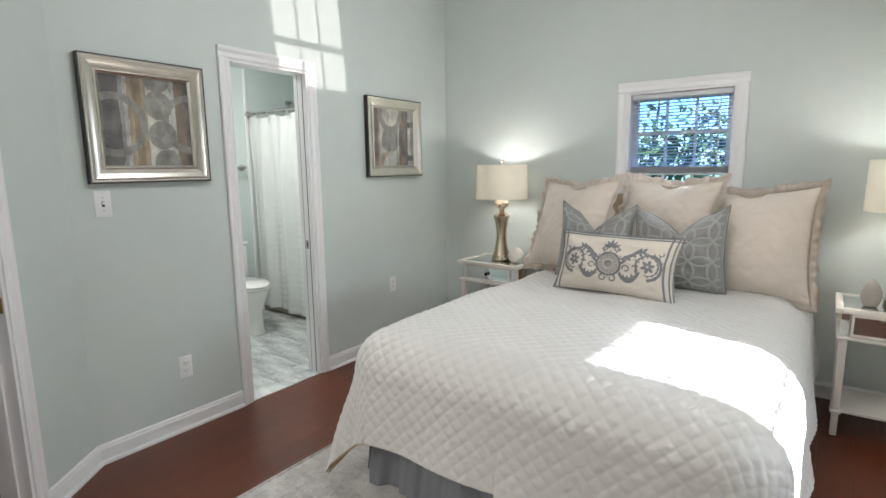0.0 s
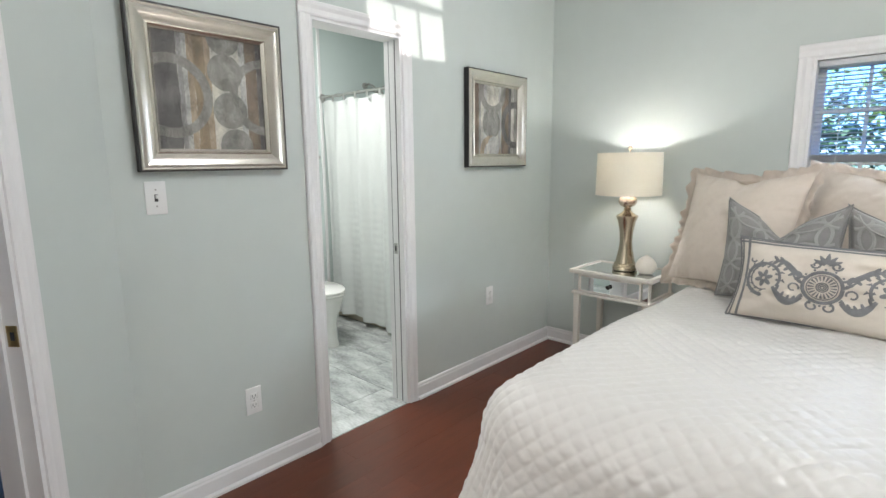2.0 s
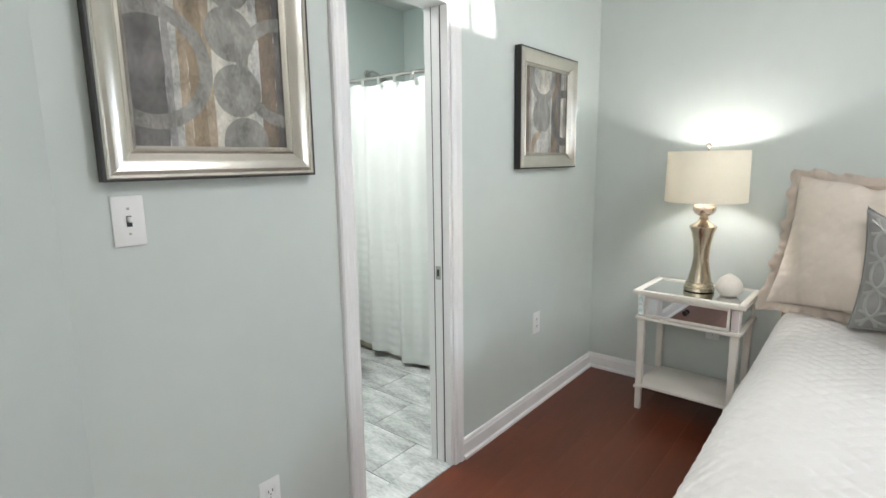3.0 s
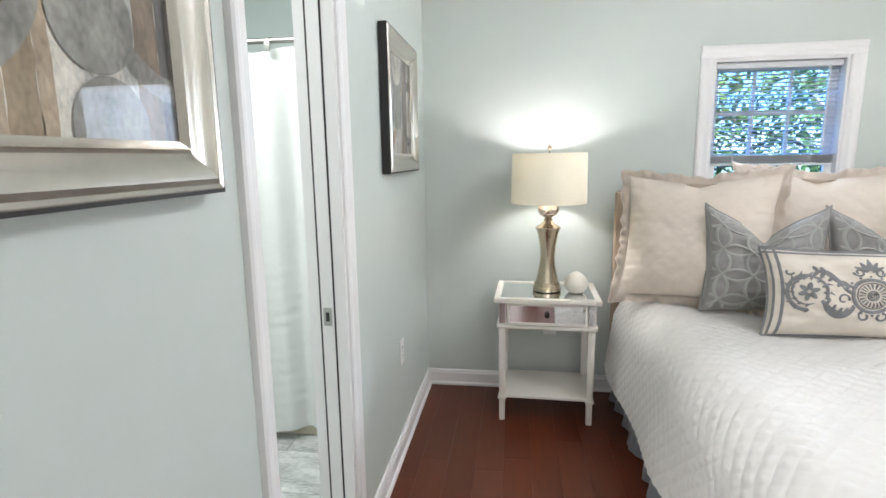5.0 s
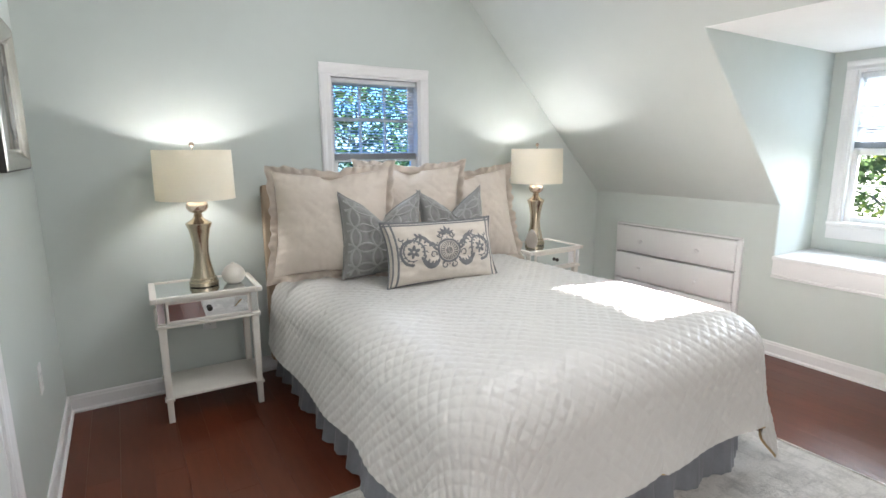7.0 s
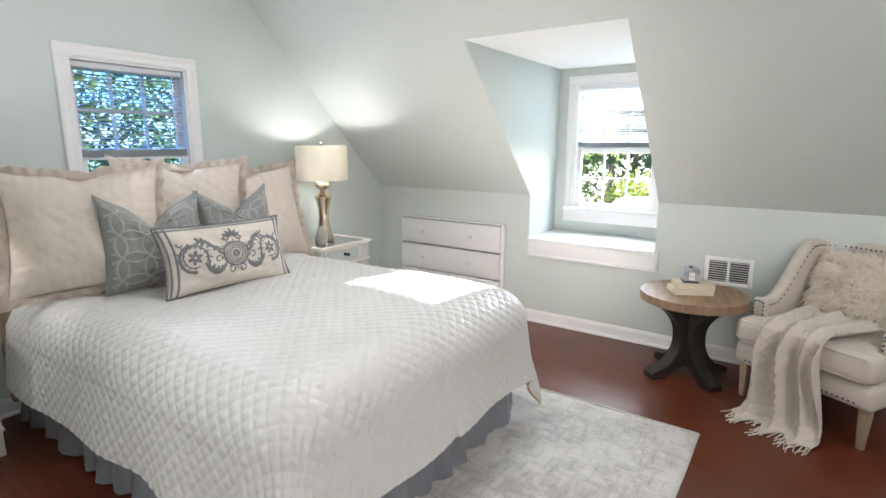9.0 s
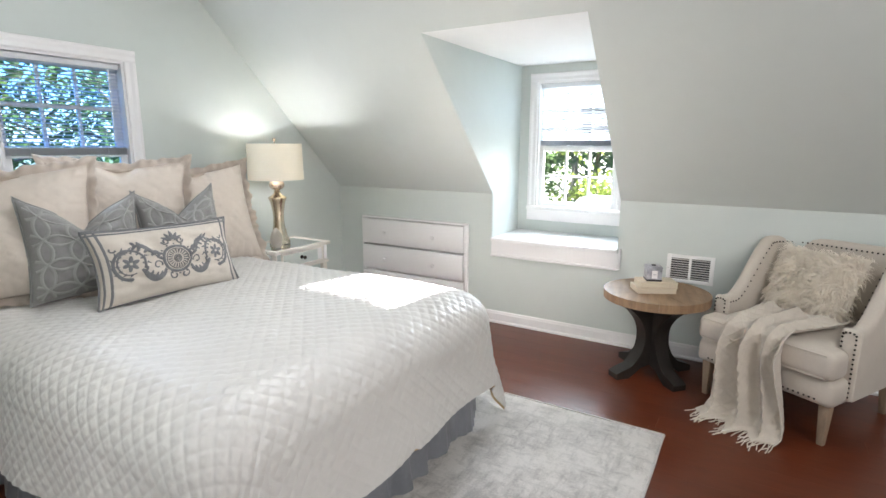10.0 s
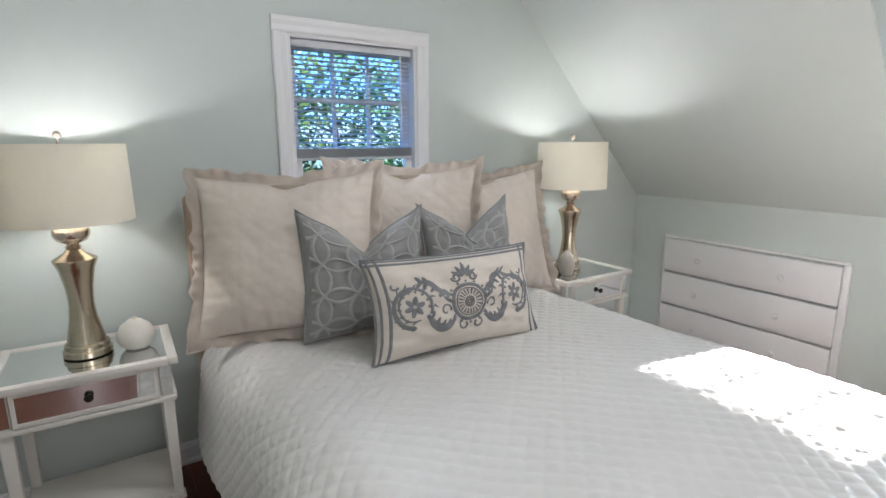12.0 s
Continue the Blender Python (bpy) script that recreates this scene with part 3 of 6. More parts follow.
NORTH_M = Matrix.Translation((NWIN[1], N, 0)) @ Matrix.Rotation(radians(180), 4, "Z")
EAST_M = Matrix.Translation((DX, DWIN[0], 0)) @ Matrix.Rotation(radians(90), 4, "Z")
window("window_1", NORTH_M, NWIN[1] - NWIN[0], NWIN[2], NWIN[3], 1.36, "white framed sash window over the bed", 0.068, 0.01, BLUECAST)
window("window_2", EAST_M, DWIN[1] - DWIN[0], DWIN[2], DWIN[3], 1.37, "white framed dormer sash window, upper pane darkened against the sun", 0.065, 0.0, upper=DIMPANE)
blind("window_blind", NORTH_M @ Matrix.Translation((0.016, -0.028, 0)), NWIN[1] - NWIN[0] - 0.032, 1.862, 1.325, "white venetian blind lowered over the upper gable sash", tilt=12)
blind("window_blind", EAST_M @ Matrix.Translation((0.016, -0.028, 0)), DWIN[1] - DWIN[0] - 0.032, 1.882, 1.385, "white venetian blind lowered over the upper dormer sash", tilt=38)

seat = thing("window_seat", "white painted window seat ledge in the dormer", "window seat")
part("seat_board", boxes((E - 0.035, DX - 0.001, DY0 + 0.002, DY1 - 0.002, 0.665, 0.69), bevel=0.004), TRIM, seat)
part("front_board", boxes((E - 0.022, E - 0.001, DY0 - 0.012, DY1 - 0.004, 0.562, 0.664), bevel=0.004), TRIM, seat)
part("nosing", boxes((E - 0.034, E - 0.001, DY0 - 0.014, DY1 - 0.003, 0.545, 0.562), bevel=0.005), TRIM, seat)
part("bracket", boxes((E - 0.03, E - 0.004, DY0 - 0.030, DY0 - 0.014, 0.55, 0.70), bevel=0.006), TRIM, seat)
seat["kind"] = "structure"


# ---- built-in drawers ----
def drawers():
    t = thing("built_in_drawers", "white painted drawers built into the knee wall", "drawers")
    y0, y1, z0, z1 = DRAWERS
    part("case", boxes((E - 0.012, E + 0.30, y0 + 0.003, y0 + 0.018, z0, z1), (E - 0.012, E + 0.30, y1 - 0.018, y1 - 0.003, z0, z1),
                       (E + 0.28, E + 0.30, y0 + 0.018, y1 - 0.018, z0, z1 - 0.02)), TRIM, t, smooth=False)
    # Near-black block puts the shade of the drawer gaps into colour.
    part("inside", boxes((E + 0.022, E + 0.27, y0 + 0.019, y1 - 0.019, z0, z1 - 0.02)), DARKEDGE_GAP, t, "dark block painting the shade in the drawer gaps", smooth=False)
    part("top_trim", boxes((E - 0.03, E + 0.1, y0 - 0.012, y1 + 0.004, z1 - 0.012, z1 + 0.004), bevel=0.004), TRIM, t)
    part("side_trim", boxes((E - 0.028, E - 0.001, y0 - 0.016, y0 + 0.017, z0 + 0.02, z1 - 0.013), bevel=0.003), TRIM, t)
    part("side_trim", boxes((E - 0.028, E - 0.001, y1 - 0.012, y1 + 0.006, z0 + 0.02, z1 - 0.013), bevel=0.003), TRIM, t)
    h = 0.218
    for k in range(3):
        zt = z1 - 0.022 - k * (h + 0.014)
        d = part("drawer", boxes((E - 0.040 - 0.004 * (k % 2), E + 0.02, y0 + 0.020, y1 - 0.014, zt - h, zt), bevel=0.004), TRIM, t)
        for y in (y0 + 0.30, y1 - 0.26):
            kb = lathe([(0, 0.030), (0.010, 0.029), (0.019, 0.022), (0.015, 0.014), (0.007, 0.010), (0.007, -0.002)], 16)
            bmesh.ops.transform(kb, matrix=Matrix.Translation((E - 0.040 - 0.004 * (k % 2), y, zt - h * 0.52)) @ Matrix.Rotation(radians(-90), 4, "Y"), verts=kb.verts)
            part("knob", kb, TRIM, d, "round white knob")


drawers()


# ---- nightstands ----
def nightstand(m, label, knob):
    t = thing("nightstand", label, "nightstand", m, group="nightstands beside the bed")
    w, d, h = 0.535, 0.40, 0.68                       # local: x across, y from front (0) to back, z up
    for x in (0.022, w - 0.062):
        for y in (0.022, d - 0.062):
            bm = bmesh.new()
            vs = box(bm, x, x + 0.040, y, y + 0.040, 0, 0.655, bevel=0.003)
            for v in bm.verts:
                k = 0.72 + 0.28 * smooth(v.co.z / 0.42)
                v.co.x = x + 0.020 + (v.co.x - x - 0.020) * k
                v.co.y = y + 0.020 + (v.co.y - y - 0.020) * k
            part("leg", bm, CREAMWOOD, t)
            part("collar", boxes((x - 0.003, x + 0.043, y - 0.003, y + 0.043, 0.122, 0.138), bevel=0.003), CREAMWOOD, t)
    part("top_frame", boxes((0, 0.032, 0, d, 0.655, h), (w - 0.032, w, 0, d, 0.655, h), (0.032, w - 0.032, 0, 0.032, 0.655, h),
                            (0.032, w - 0.032, d - 0.032, d, 0.655, h), bevel=0.004), CREAMWOOD, t)
    part("top_mirror", boxes((0.030, w - 0.030, 0.030, d - 0.030, 0.660, h - 0.005)), MIRROR, t, "mirrored glass top", smooth=False)
    part("shelf", boxes((0.028, w - 0.028, 0.028, d - 0.028, 0.130, 0.146), bevel=0.003), CREAMWOOD, t)
    part("apron", boxes((0.062, w - 0.062, d - 0.050, d - 0.036, 0.535, 0.655)), CREAMWOOD, t, smooth=False)
    for x in (0.030, w - 0.044):
        part("side_panel", boxes((x, x + 0.014, 0.062, d - 0.062, 0.535, 0.655)), CREAMWOOD, t, smooth=False)
        xo = x - 0.0035 if x < 0.1 else x + 0.0145
        part("side_mirror", boxes((xo, xo + 0.003, 0.072, d - 0.072, 0.550, 0.645)), MIRROR, t, smooth=False)
    part("rail", boxes((0.016, w - 0.016, 0.010, 0.032, 0.518, 0.535), bevel=0.003), CREAMWOOD, t)
    part("rail", boxes((0.012, 0.040, 0.032, d - 0.012, 0.518, 0.535), bevel=0.003), CREAMWOOD, t)
    part("rail", boxes((w - 0.040, w - 0.012, 0.032, d - 0.012, 0.518, 0.535), bevel=0.003), CREAMWOOD, t)
    dr = part("drawer", boxes((0.066, w - 0.066, 0.022, 0.30, 0.540, 0.652)), CREAMWOOD, t, smooth=False)
    fr = 0.012
    part("drawer_frame", boxes((0.066, 0.066 + fr, 0.014, 0.022, 0.540, 0.652), (w - 0.066 - fr, w - 0.066, 0.014, 0.022, 0.540, 0.652),
                               (0.066 + fr, w - 0.066 - fr, 0.014, 0.022, 0.540, 0.540 + fr), (0.066 + fr, w - 0.066 - fr, 0.014, 0.022, 0.652 - fr, 0.652)), CREAMWOOD, dr, smooth=False)
    part("drawer_mirror", boxes((0.078, w - 0.078, 0.018, 0.0215, 0.552, 0.640)), MIRROR if knob == "mirror" else CREAMWOOD, dr, "mirrored drawer front" if knob == "mirror" else "", smooth=False)
    for x in (0.026, w - 0.058):
        part("post_mirror", boxes((x, x + 0.032, 0.0190, 0.0215, 0.545, 0.650)), MIRROR, t, smooth=False)
    kb = lathe([(0, 0.026), (0.009, 0.025), (0.014, 0.018), (0.012, 0.011), (0.006, 0.008), (0.006, -0.002)], 16)
    bmesh.ops.transform(kb, matrix=Matrix.Translation((w / 2, 0.018, 0.596)) @ Matrix.Rotation(radians(90), 4, "X"), verts=kb.verts)
    part("knob", kb, DARKKNOB, dr, "dark bronze knob")
    return t


nightstand(pose(-2.243, 3.425, 0, 0, 0, -1.5), "cream wooden nightstand with mirrored top and drawer", "mirror")
nightstand(pose(0.125, 3.33, 0), "cream wooden nightstand with mirrored top and dark knob", "mirror")


# ---- table lamps ----
def fat(profile, segs):
    return lathe([(r * 1.14, z) for r, z in profile], segs)


def lamp(x, y, z, label, watts):
    t = thing("table_lamp", label, "table lamp", pose(x, y, z), group="bedside lamps")
    part("base", fat([(0, 0), (0.066, 0), (0.066, 0.018), (0.060, 0.024), (0.060, 0.038), (0.054, 0.044), (0, 0.044)], 40), NICKEL, t)
    part("column", fat([(0, 0.044), (0.052, 0.044), (0.047, 0.075), (0.037, 0.13), (0.033, 0.18), (0.036, 0.24), (0.047, 0.305), (0.058, 0.335), (0.058, 0.341),
                          (0.045, 0.350), (0.028, 0.362), (0.020, 0.374), (0.0, 0.374)], 40), NICKEL, t, "waisted champagne metal column")
    part("neck", fat([(0, 0.374), (0.018, 0.374), (0.022, 0.382), (0.016, 0.39), (0.018, 0.396), (0, 0.396)], 24), NICKEL, t)
    part("globe", fat([(0, 0.392), (0.020, 0.393), (0.039, 0.405), (0.048, 0.422), (0.049, 0.437), (0.043, 0.453), (0.030, 0.464), (0, 0.466)], 32), PEARL, t, "pearly glass ball")
    part("socket", lathe([(0, 0.461), (0.013, 0.461), (0.013, 0.546), (0, 0.546)], 20), NICKEL, t)
    part("harp", tube([(0.0, -0.02, 0.49), (0, -0.06, 0.55), (0, -0.06, 0.66), (0, 0, 0.735), (0, 0.06, 0.66), (0, 0.06, 0.55), (0, 0.02, 0.49)], 0.0025, 6), NICKEL, t)
    part("finial", lathe([(0, 0.722), (0.004, 0.722), (0.004, 0.742), (0.012, 0.750), (0.013, 0.758), (0.008, 0.767), (0, 0.769)], 16), PEARL, t)
    shade = lathe([(0.196, 0.470), (0.192, 0.727), (0.1895, 0.727), (0.1935, 0.470)], 64)
    n = len(shade.verts) // 4
    shade.verts.ensure_lookup_table()
    for i in range(n):
        j = (i + 1) % n
        shade.faces.new((shade.verts[i], shade.verts[j], shade.verts[3 * n + j], shade.verts[3 * n + i]))
    part("shade", shade, SHADE, t, "cream linen drum shade, lit")
    spider = bmesh.new()
    for k in range(3):
        a = 2 * math.pi * k / 3
        tube([(0, 0, 0.722), (0.19 * math.cos(a), 0.19 * math.sin(a), 0.720)], 0.002, 5, spider)
    part("spider", spider, NICKEL, t)
    part("bulb", lathe([(0, 0.545), (0.014, 0.545), (0.018, 0.565), (0.030, 0.605), (0.028, 0.64), (0.014, 0.657), (0, 0.66)], 20), BULB, t, "lit frosted bulb").visible_shadow = False
    l = new("lamp_bulb_light", bpy.data.lights.new("lamp_bulb_light", "POINT"))
    l.data.energy, l.data.color, l.data.shadow_soft_size = watts, (0.97, 0.99, 1.0), 0.03
    l.location = (x, y, z + 0.64)
    return t


LAMP_W = 0.34
BULB = bpy.data.materials.new("lit_bulb")
BULB.use_nodes = True
BULB.node_tree.nodes["Principled BSDF"].inputs["Emission Color"].default_value = (1.0, 0.9, 0.75, 1)
BULB.node_tree.nodes["Principled BSDF"].inputs["Emission Strength"].default_value = 0.6
lamp(-1.967, 3.635, 0.68, "champagne metal table lamp with cream drum shade", LAMP_W)
lamp(0.393, 3.585, 0.68, "champagne metal table lamp with cream drum shade", LAMP_W)


def egg(x, y, z, r, h, mat, label):
    t = thing("vase", label, "vase", pose(x, y, z))
    prof = [(0, 0.0), (r * 0.62, 0.0), (r * 0.86, h * 0.14), (r, h * 0.36), (r * 0.96, h * 0.52), (r * 0.72, h * 0.76), (r * 0.36, h * 0.92), (r * 0.16, h * 0.97),
            (r * 0.15, h), (r * 0.08, h), (r * 0.08, h * 0.9), (0, h * 0.9)]
    part("body", lathe(prof, 36), mat, t)
    part("mouth", lathe([(0, h * 0.91), (r * 0.078, h * 0.91), (r * 0.078, h * 0.93), (0, h * 0.93)], 14), SLOTSHADE, t, "shade of the opening as a dark disc")


egg(-1.818, 3.60, 0.68, 0.063, 0.110, CERAMIC, "small cream ceramic bud vase")
egg(0.262, 3.47, 0.68, 0.045, 0.138, TAUPECERAMIC, "small taupe ceramic bud vase")

cord = thing("lamp_cord", "thin clear lamp cord hanging behind the nightstand", "cord")
part("cable", tube([(-1.96, 3.79, 0.66), (-1.97, 3.855, 0.60), (-1.95, 3.862, 0.50), (-1.99, 3.862, 0.44), (-1.94, 3.868, 0.41)], 0.003, 6), PLASTIC, cord)


# ---- bed ----
BC, BHW = -0.785, 0.755              # bed's centre line and half width
BFOOT, BHEAD, BTOP = 1.69, 3.74, 0.708


def bed():
    t = thing("bed", "queen bed with a tan upholstered headboard", "bed")
    part("headboard", boxes((BC - 0.815, BC + 0.80, BHEAD + 0.015, BHEAD + 0.075, 0.10, 1.20), bevel=0.018), HEADB, t, "tan upholstered headboard")
    part("mattress", boxes((BC - BHW + 0.02, BC + BHW - 0.02, BFOOT + 0.03, BHEAD, 0.34, BTOP - 0.04), bevel=0.05), LINEN, t)
    part("box_spring", boxes((BC - BHW + 0.03, BC + BHW - 0.03, BFOOT + 0.05, BHEAD, 0.17, 0.34), bevel=0.02), LINEN, t)
    return t


bed()


def bed_skirt():
    """Gathered fabric hanging to the floor on three sides."""
    t = thing("bed_skirt", "slate grey gathered bed skirt hanging to the floor", "bed skirt")
    rng = random.Random(8)
    x0, x1, y0 = BC - BHW + 0.005, BC + BHW - 0.005, BFOOT + 0.02

    def side(p, q, nrm, n):
        ph = [rng.random() * 6 for _ in range(3)]

        def fn(u, v):
            a = Vector(p).lerp(Vector(q), u)
            s = u * (Vector(q) - Vector(p)).length
            wave = math.sin(s * 36 + ph[0] + 1.8 * math.sin(s * 7 + ph[1]))
            wave = 0.75 * math.copysign(abs(wave) ** 0.6, wave) + 0.4 * math.sin(s * 15 + ph[2]) + 0.15 * math.sin(s * 110 + 5 * v)
            d = (0.15 + 0.85 * v) * 0.024 * wave + 0.034 * v
            return a.x + nrm[0] * d, a.y + nrm[1] * d, 0.34 - v * 0.322
        part("panel", sheet(fn, n, 10, 0.003), SKIRT, t, angle=70)

    side((x0, BHEAD), (x0, y0 + 0.015), (-1, 0), 190)
    side((x0 + 0.015, y0), (x1 - 0.015, y0), (0, -1), 150)
    side((x1, y0 + 0.015), (x1, BHEAD), (1, 0), 190)


bed_skirt()


def quilt():
    """Diamond-stitched quilt, draped over the foot and both sides."""
    over, pitch, rad = 0.425, 0.043, 0.19
    u0, u1 = -(BHW + over), BHW + over
    v0, v1 = BFOOT - over - 0.03, 3.66
    nu, nv = 460, 480
    inx, iny = BHW - rad * 0.64, BFOOT + rad * 0.55

    def drape(u, v):
        sx = 1 if u >= 0 else -1
        dx, dy = max(0.0, abs(u) - inx), max(0.0, iny - v)
        d = math.hypot(dx, dy)
        px, py = sx * min(abs(u), inx), max(v, iny)
        crown = 0.018 * math.cos(min(1.0, abs(u) / BHW) * math.pi / 2)
        swell = 0.012 * noise.noise((u * 2.1, v * 2.1, 3.0)) + 0.007 * noise.noise((u * 5, v * 5, 9.0))
        z = BTOP + crown + swell - 0.020 * smooth((v - 2.45) / 0.5)      # sinks where the pillows sit
        if d < 1e-6:
            return Vector((BC + px, py, z))
        nx, ny = sx * dx / d, -dy / d
        corner = min(dx, dy) / max(dx, dy, 1e-6)
        arc = rad * math.pi / 2
        if d < arc:
            a = d / rad
            out, drop = rad * math.sin(a), rad * (1 - math.cos(a))
        else:
            hang = d - arc
            ang = math.atan2(dy, dx)
            fold = smooth(hang / 0.35)
            wave = (0.03 if sx > 0 else 0.07) * corner * math.cos(ang * 8.0 + 0.9 * sx) * fold
            wave += 0.016 * fold * math.sin((u if dy > dx else v) * 10.5 + 2 * sx + 1.4 * math.sin(v * 3))
            lean = 0.15 + (0.02 if sx > 0 else 0.08) * corner
            out, drop = rad + hang * lean + wave, rad + hang * (1 - lean * lean * 0.5)
        z -= drop
        z = max(z, 0.030 + 0.012 * corner)
        return Vector((BC + px + nx * out, py + ny * out, z))

    bm = bmesh.new()
    g = []
    base = [[drape(u0 + (u1 - u0) * i / nu, v0 + (v1 - v0) * j / nv) for j in range(nv + 1)] for i in range(nu + 1)]
    for i in range(nu + 1):
        row = []
        for j in range(nv + 1):
            u, v = u0 + (u1 - u0) * i / nu, v0 + (v1 - v0) * j / nv
            du = base[min(i + 1, nu)][j] - base[max(i - 1, 0)][j]
            dv = base[i][min(j + 1, nv)] - base[i][max(j - 1, 0)]
            nrm = du.cross(dv).normalized()
            a, b = (u + v) * 0.70711 / pitch, (u - v) * 0.70711 / pitch
            puff = (abs(math.sin(math.pi * a)) * abs(math.sin(math.pi * b))) ** 0.40
            crinkle = noise.noise((u * 38, v * 38, 1.0)) * 0.0016 + noise.noise((u * 85, v * 85, 4.0)) * 0.0009
            row.append(bm.verts.new(base[i][j] + nrm * (0.0052 * puff + 1.2 * crinkle * (0.3 + puff))))
        g.append(row)
    for i in range(nu):
        for j in range(nv):
            bm.faces.new((g[i][j], g[i + 1][j], g[i + 1][j + 1], g[i][j + 1]))
    t = thing("quilt", "white satin quilt with diamond stitching draped over the bed", "quilt")
    part("quilted_top", bm, QUILT, t, angle=80)

    def back(u, v):
        p = drape(u0 + (u1 - u0) * u, v0 + (v1 - v0) * v)
        q = Vector((BC, max(p.y, 2.2), 0.2))
        d = (q - p)
        d.z = min(d.z, 0) * 0.2
        return p + d.normalized() * 0.007 + Vector((0, 0, -0.006))
    part("backing", sheet(back, 110, 120), QUILTBACK, t, "tan cotton backing", angle=80)


QUILTBACK = material("tan_quilt_backing", (0.50, 0.36, 0.20), 0.85, vary=0.06, scale=8)
quilt()


# ---- pillows ----
def pillow_surface(w, h, depth, chop=0.0, ears=0.05, seed=0, full=0.55, quilted=0.0):
    """Front surface of a stuffed cushion: u, v in -1..1 to a local point; x across, z up, -y towards the viewer."""
    def at(u, v, side=-1.0, lift=0.0):
        ax, az = abs(u), abs(v)
        belly = max(0.0, (1 - ax ** 2.6)) * max(0.0, (1 - az ** 2.6))
        x = w / 2 * u * (1 - ears * (1 - az * az) * ax)
        z = h / 2 * v * (1 - ears * (1 - ax * ax) * az)
        top = max(0.0, v + 0.15) / 1.15
        z -= chop * top ** 1.5 * math.exp(-(ax / 0.40) ** 1.25) * 1.15
        z += 0.28 * chop * ax ** 5 * top ** 3
        wr = noise.noise((u * 2.3 + seed, v * 2.3, seed * 1.7)) * 0.020 + noise.noise((u * 6 + seed, v * 6, seed)) * 0.009 + noise.noise((u * 13, v * 13 + seed, 2)) * 0.0035
        wr *= 0.4 if quilted else 1.0
        y = side * (depth / 2 * belly ** full + wr * belly ** 0.5 + lift)
        if quilted:
            a, b = (u + v) * 0.5 * w / quilted, (u - v) * 0.5 * w / quilted
            puff = (abs(math.sin(math.pi * a)) * abs(math.sin(math.pi * b))) ** 0.4
            rim = max(ax, az) ** 6 * (1 - max(ax, az) ** 24)
            run = v if ax > az else u
            gather = math.sin(run * 30 + 3 * noise.noise((run * 3, seed, 7))) * (0.4 + noise.noise((run * 7, seed, 3)))
            y += side * (0.0018 * puff * belly ** 0.3 + 0.009 * gather * rim)
        if chop:
            y += 0.035 * top ** 2 * math.exp(-(u / 0.22) ** 2) * (1 if side < 0 else -1)
        return Vector((x, y, z + h / 2))
    return at


def pillow_body(at, n=36):
    bm = bmesh.new()
    f, b = {}, {}
    for i in range(n + 1):
        for j in range(n + 1):
            u, v = -1 + 2 * i / n, -1 + 2 * j / n
            f[i, j] = bm.verts.new(at(u, v, -1.0))
            edge = i in (0, n) or j in (0, n)
            b[i, j] = f[i, j] if edge else bm.verts.new(at(u, v, 1.0))
    for i in range(n):
        for j in range(n):
            bm.faces.new((f[i, j], f[i + 1, j], f[i + 1, j + 1], f[i, j + 1]))
            bm.faces.new((b[i, j], b[i, j + 1], b[i + 1, j + 1], b[i + 1, j]))
    return bm


def ribbon(bm, at, pts, width, lift=0.0025):
    """Strip of embroidery laid on a cushion; pts in surface units, width in the same units along u (number or function)."""
    n = len(pts)
    rows = []
    for i, (u, v) in enumerate(pts):
        a, b = pts[max(i - 1, 0)], pts[min(i + 1, n - 1)]
        du, dv = (b[0] - a[0]) * ASPECT[0], b[1] - a[1]
        l = math.hypot(du, dv) or 1.0
        wd = WEIGHT[0] * (width(i / (n - 1)) if callable(width) else width)
        ou, ov = -dv / l * wd / ASPECT[0], du / l * wd
        quad = []
        for k, rise in ((-1, 0.0), (0, lift), (1, 0.0)):
            uu, vv = max(-0.995, min(0.995, u + ou * k)), max(-0.995, min(0.995, v + ov * k))
            quad.append(bm.verts.new(at(uu, vv, -1.0, 0.0018 + rise)))
        rows.append(quad)
    for a, b in zip(rows, rows[1:]):
        for k in range(2):
            bm.faces.new((a[k], b[k], b[k + 1], a[k + 1]))


ASPECT, WEIGHT = [1.0], [1.0]


def piping(at, r, n=40):
    edge = [(-1 + 2 * i / n, -1) for i in range(n)] + [(1, -1 + 2 * i / n) for i in range(n)] + [(1 - 2 * i / n, 1) for i in range(n)] + [(-1, 1 - 2 * i / n) for i in range(n + 1)]
    return tube([at(u, v) for u, v in edge], r, 6)


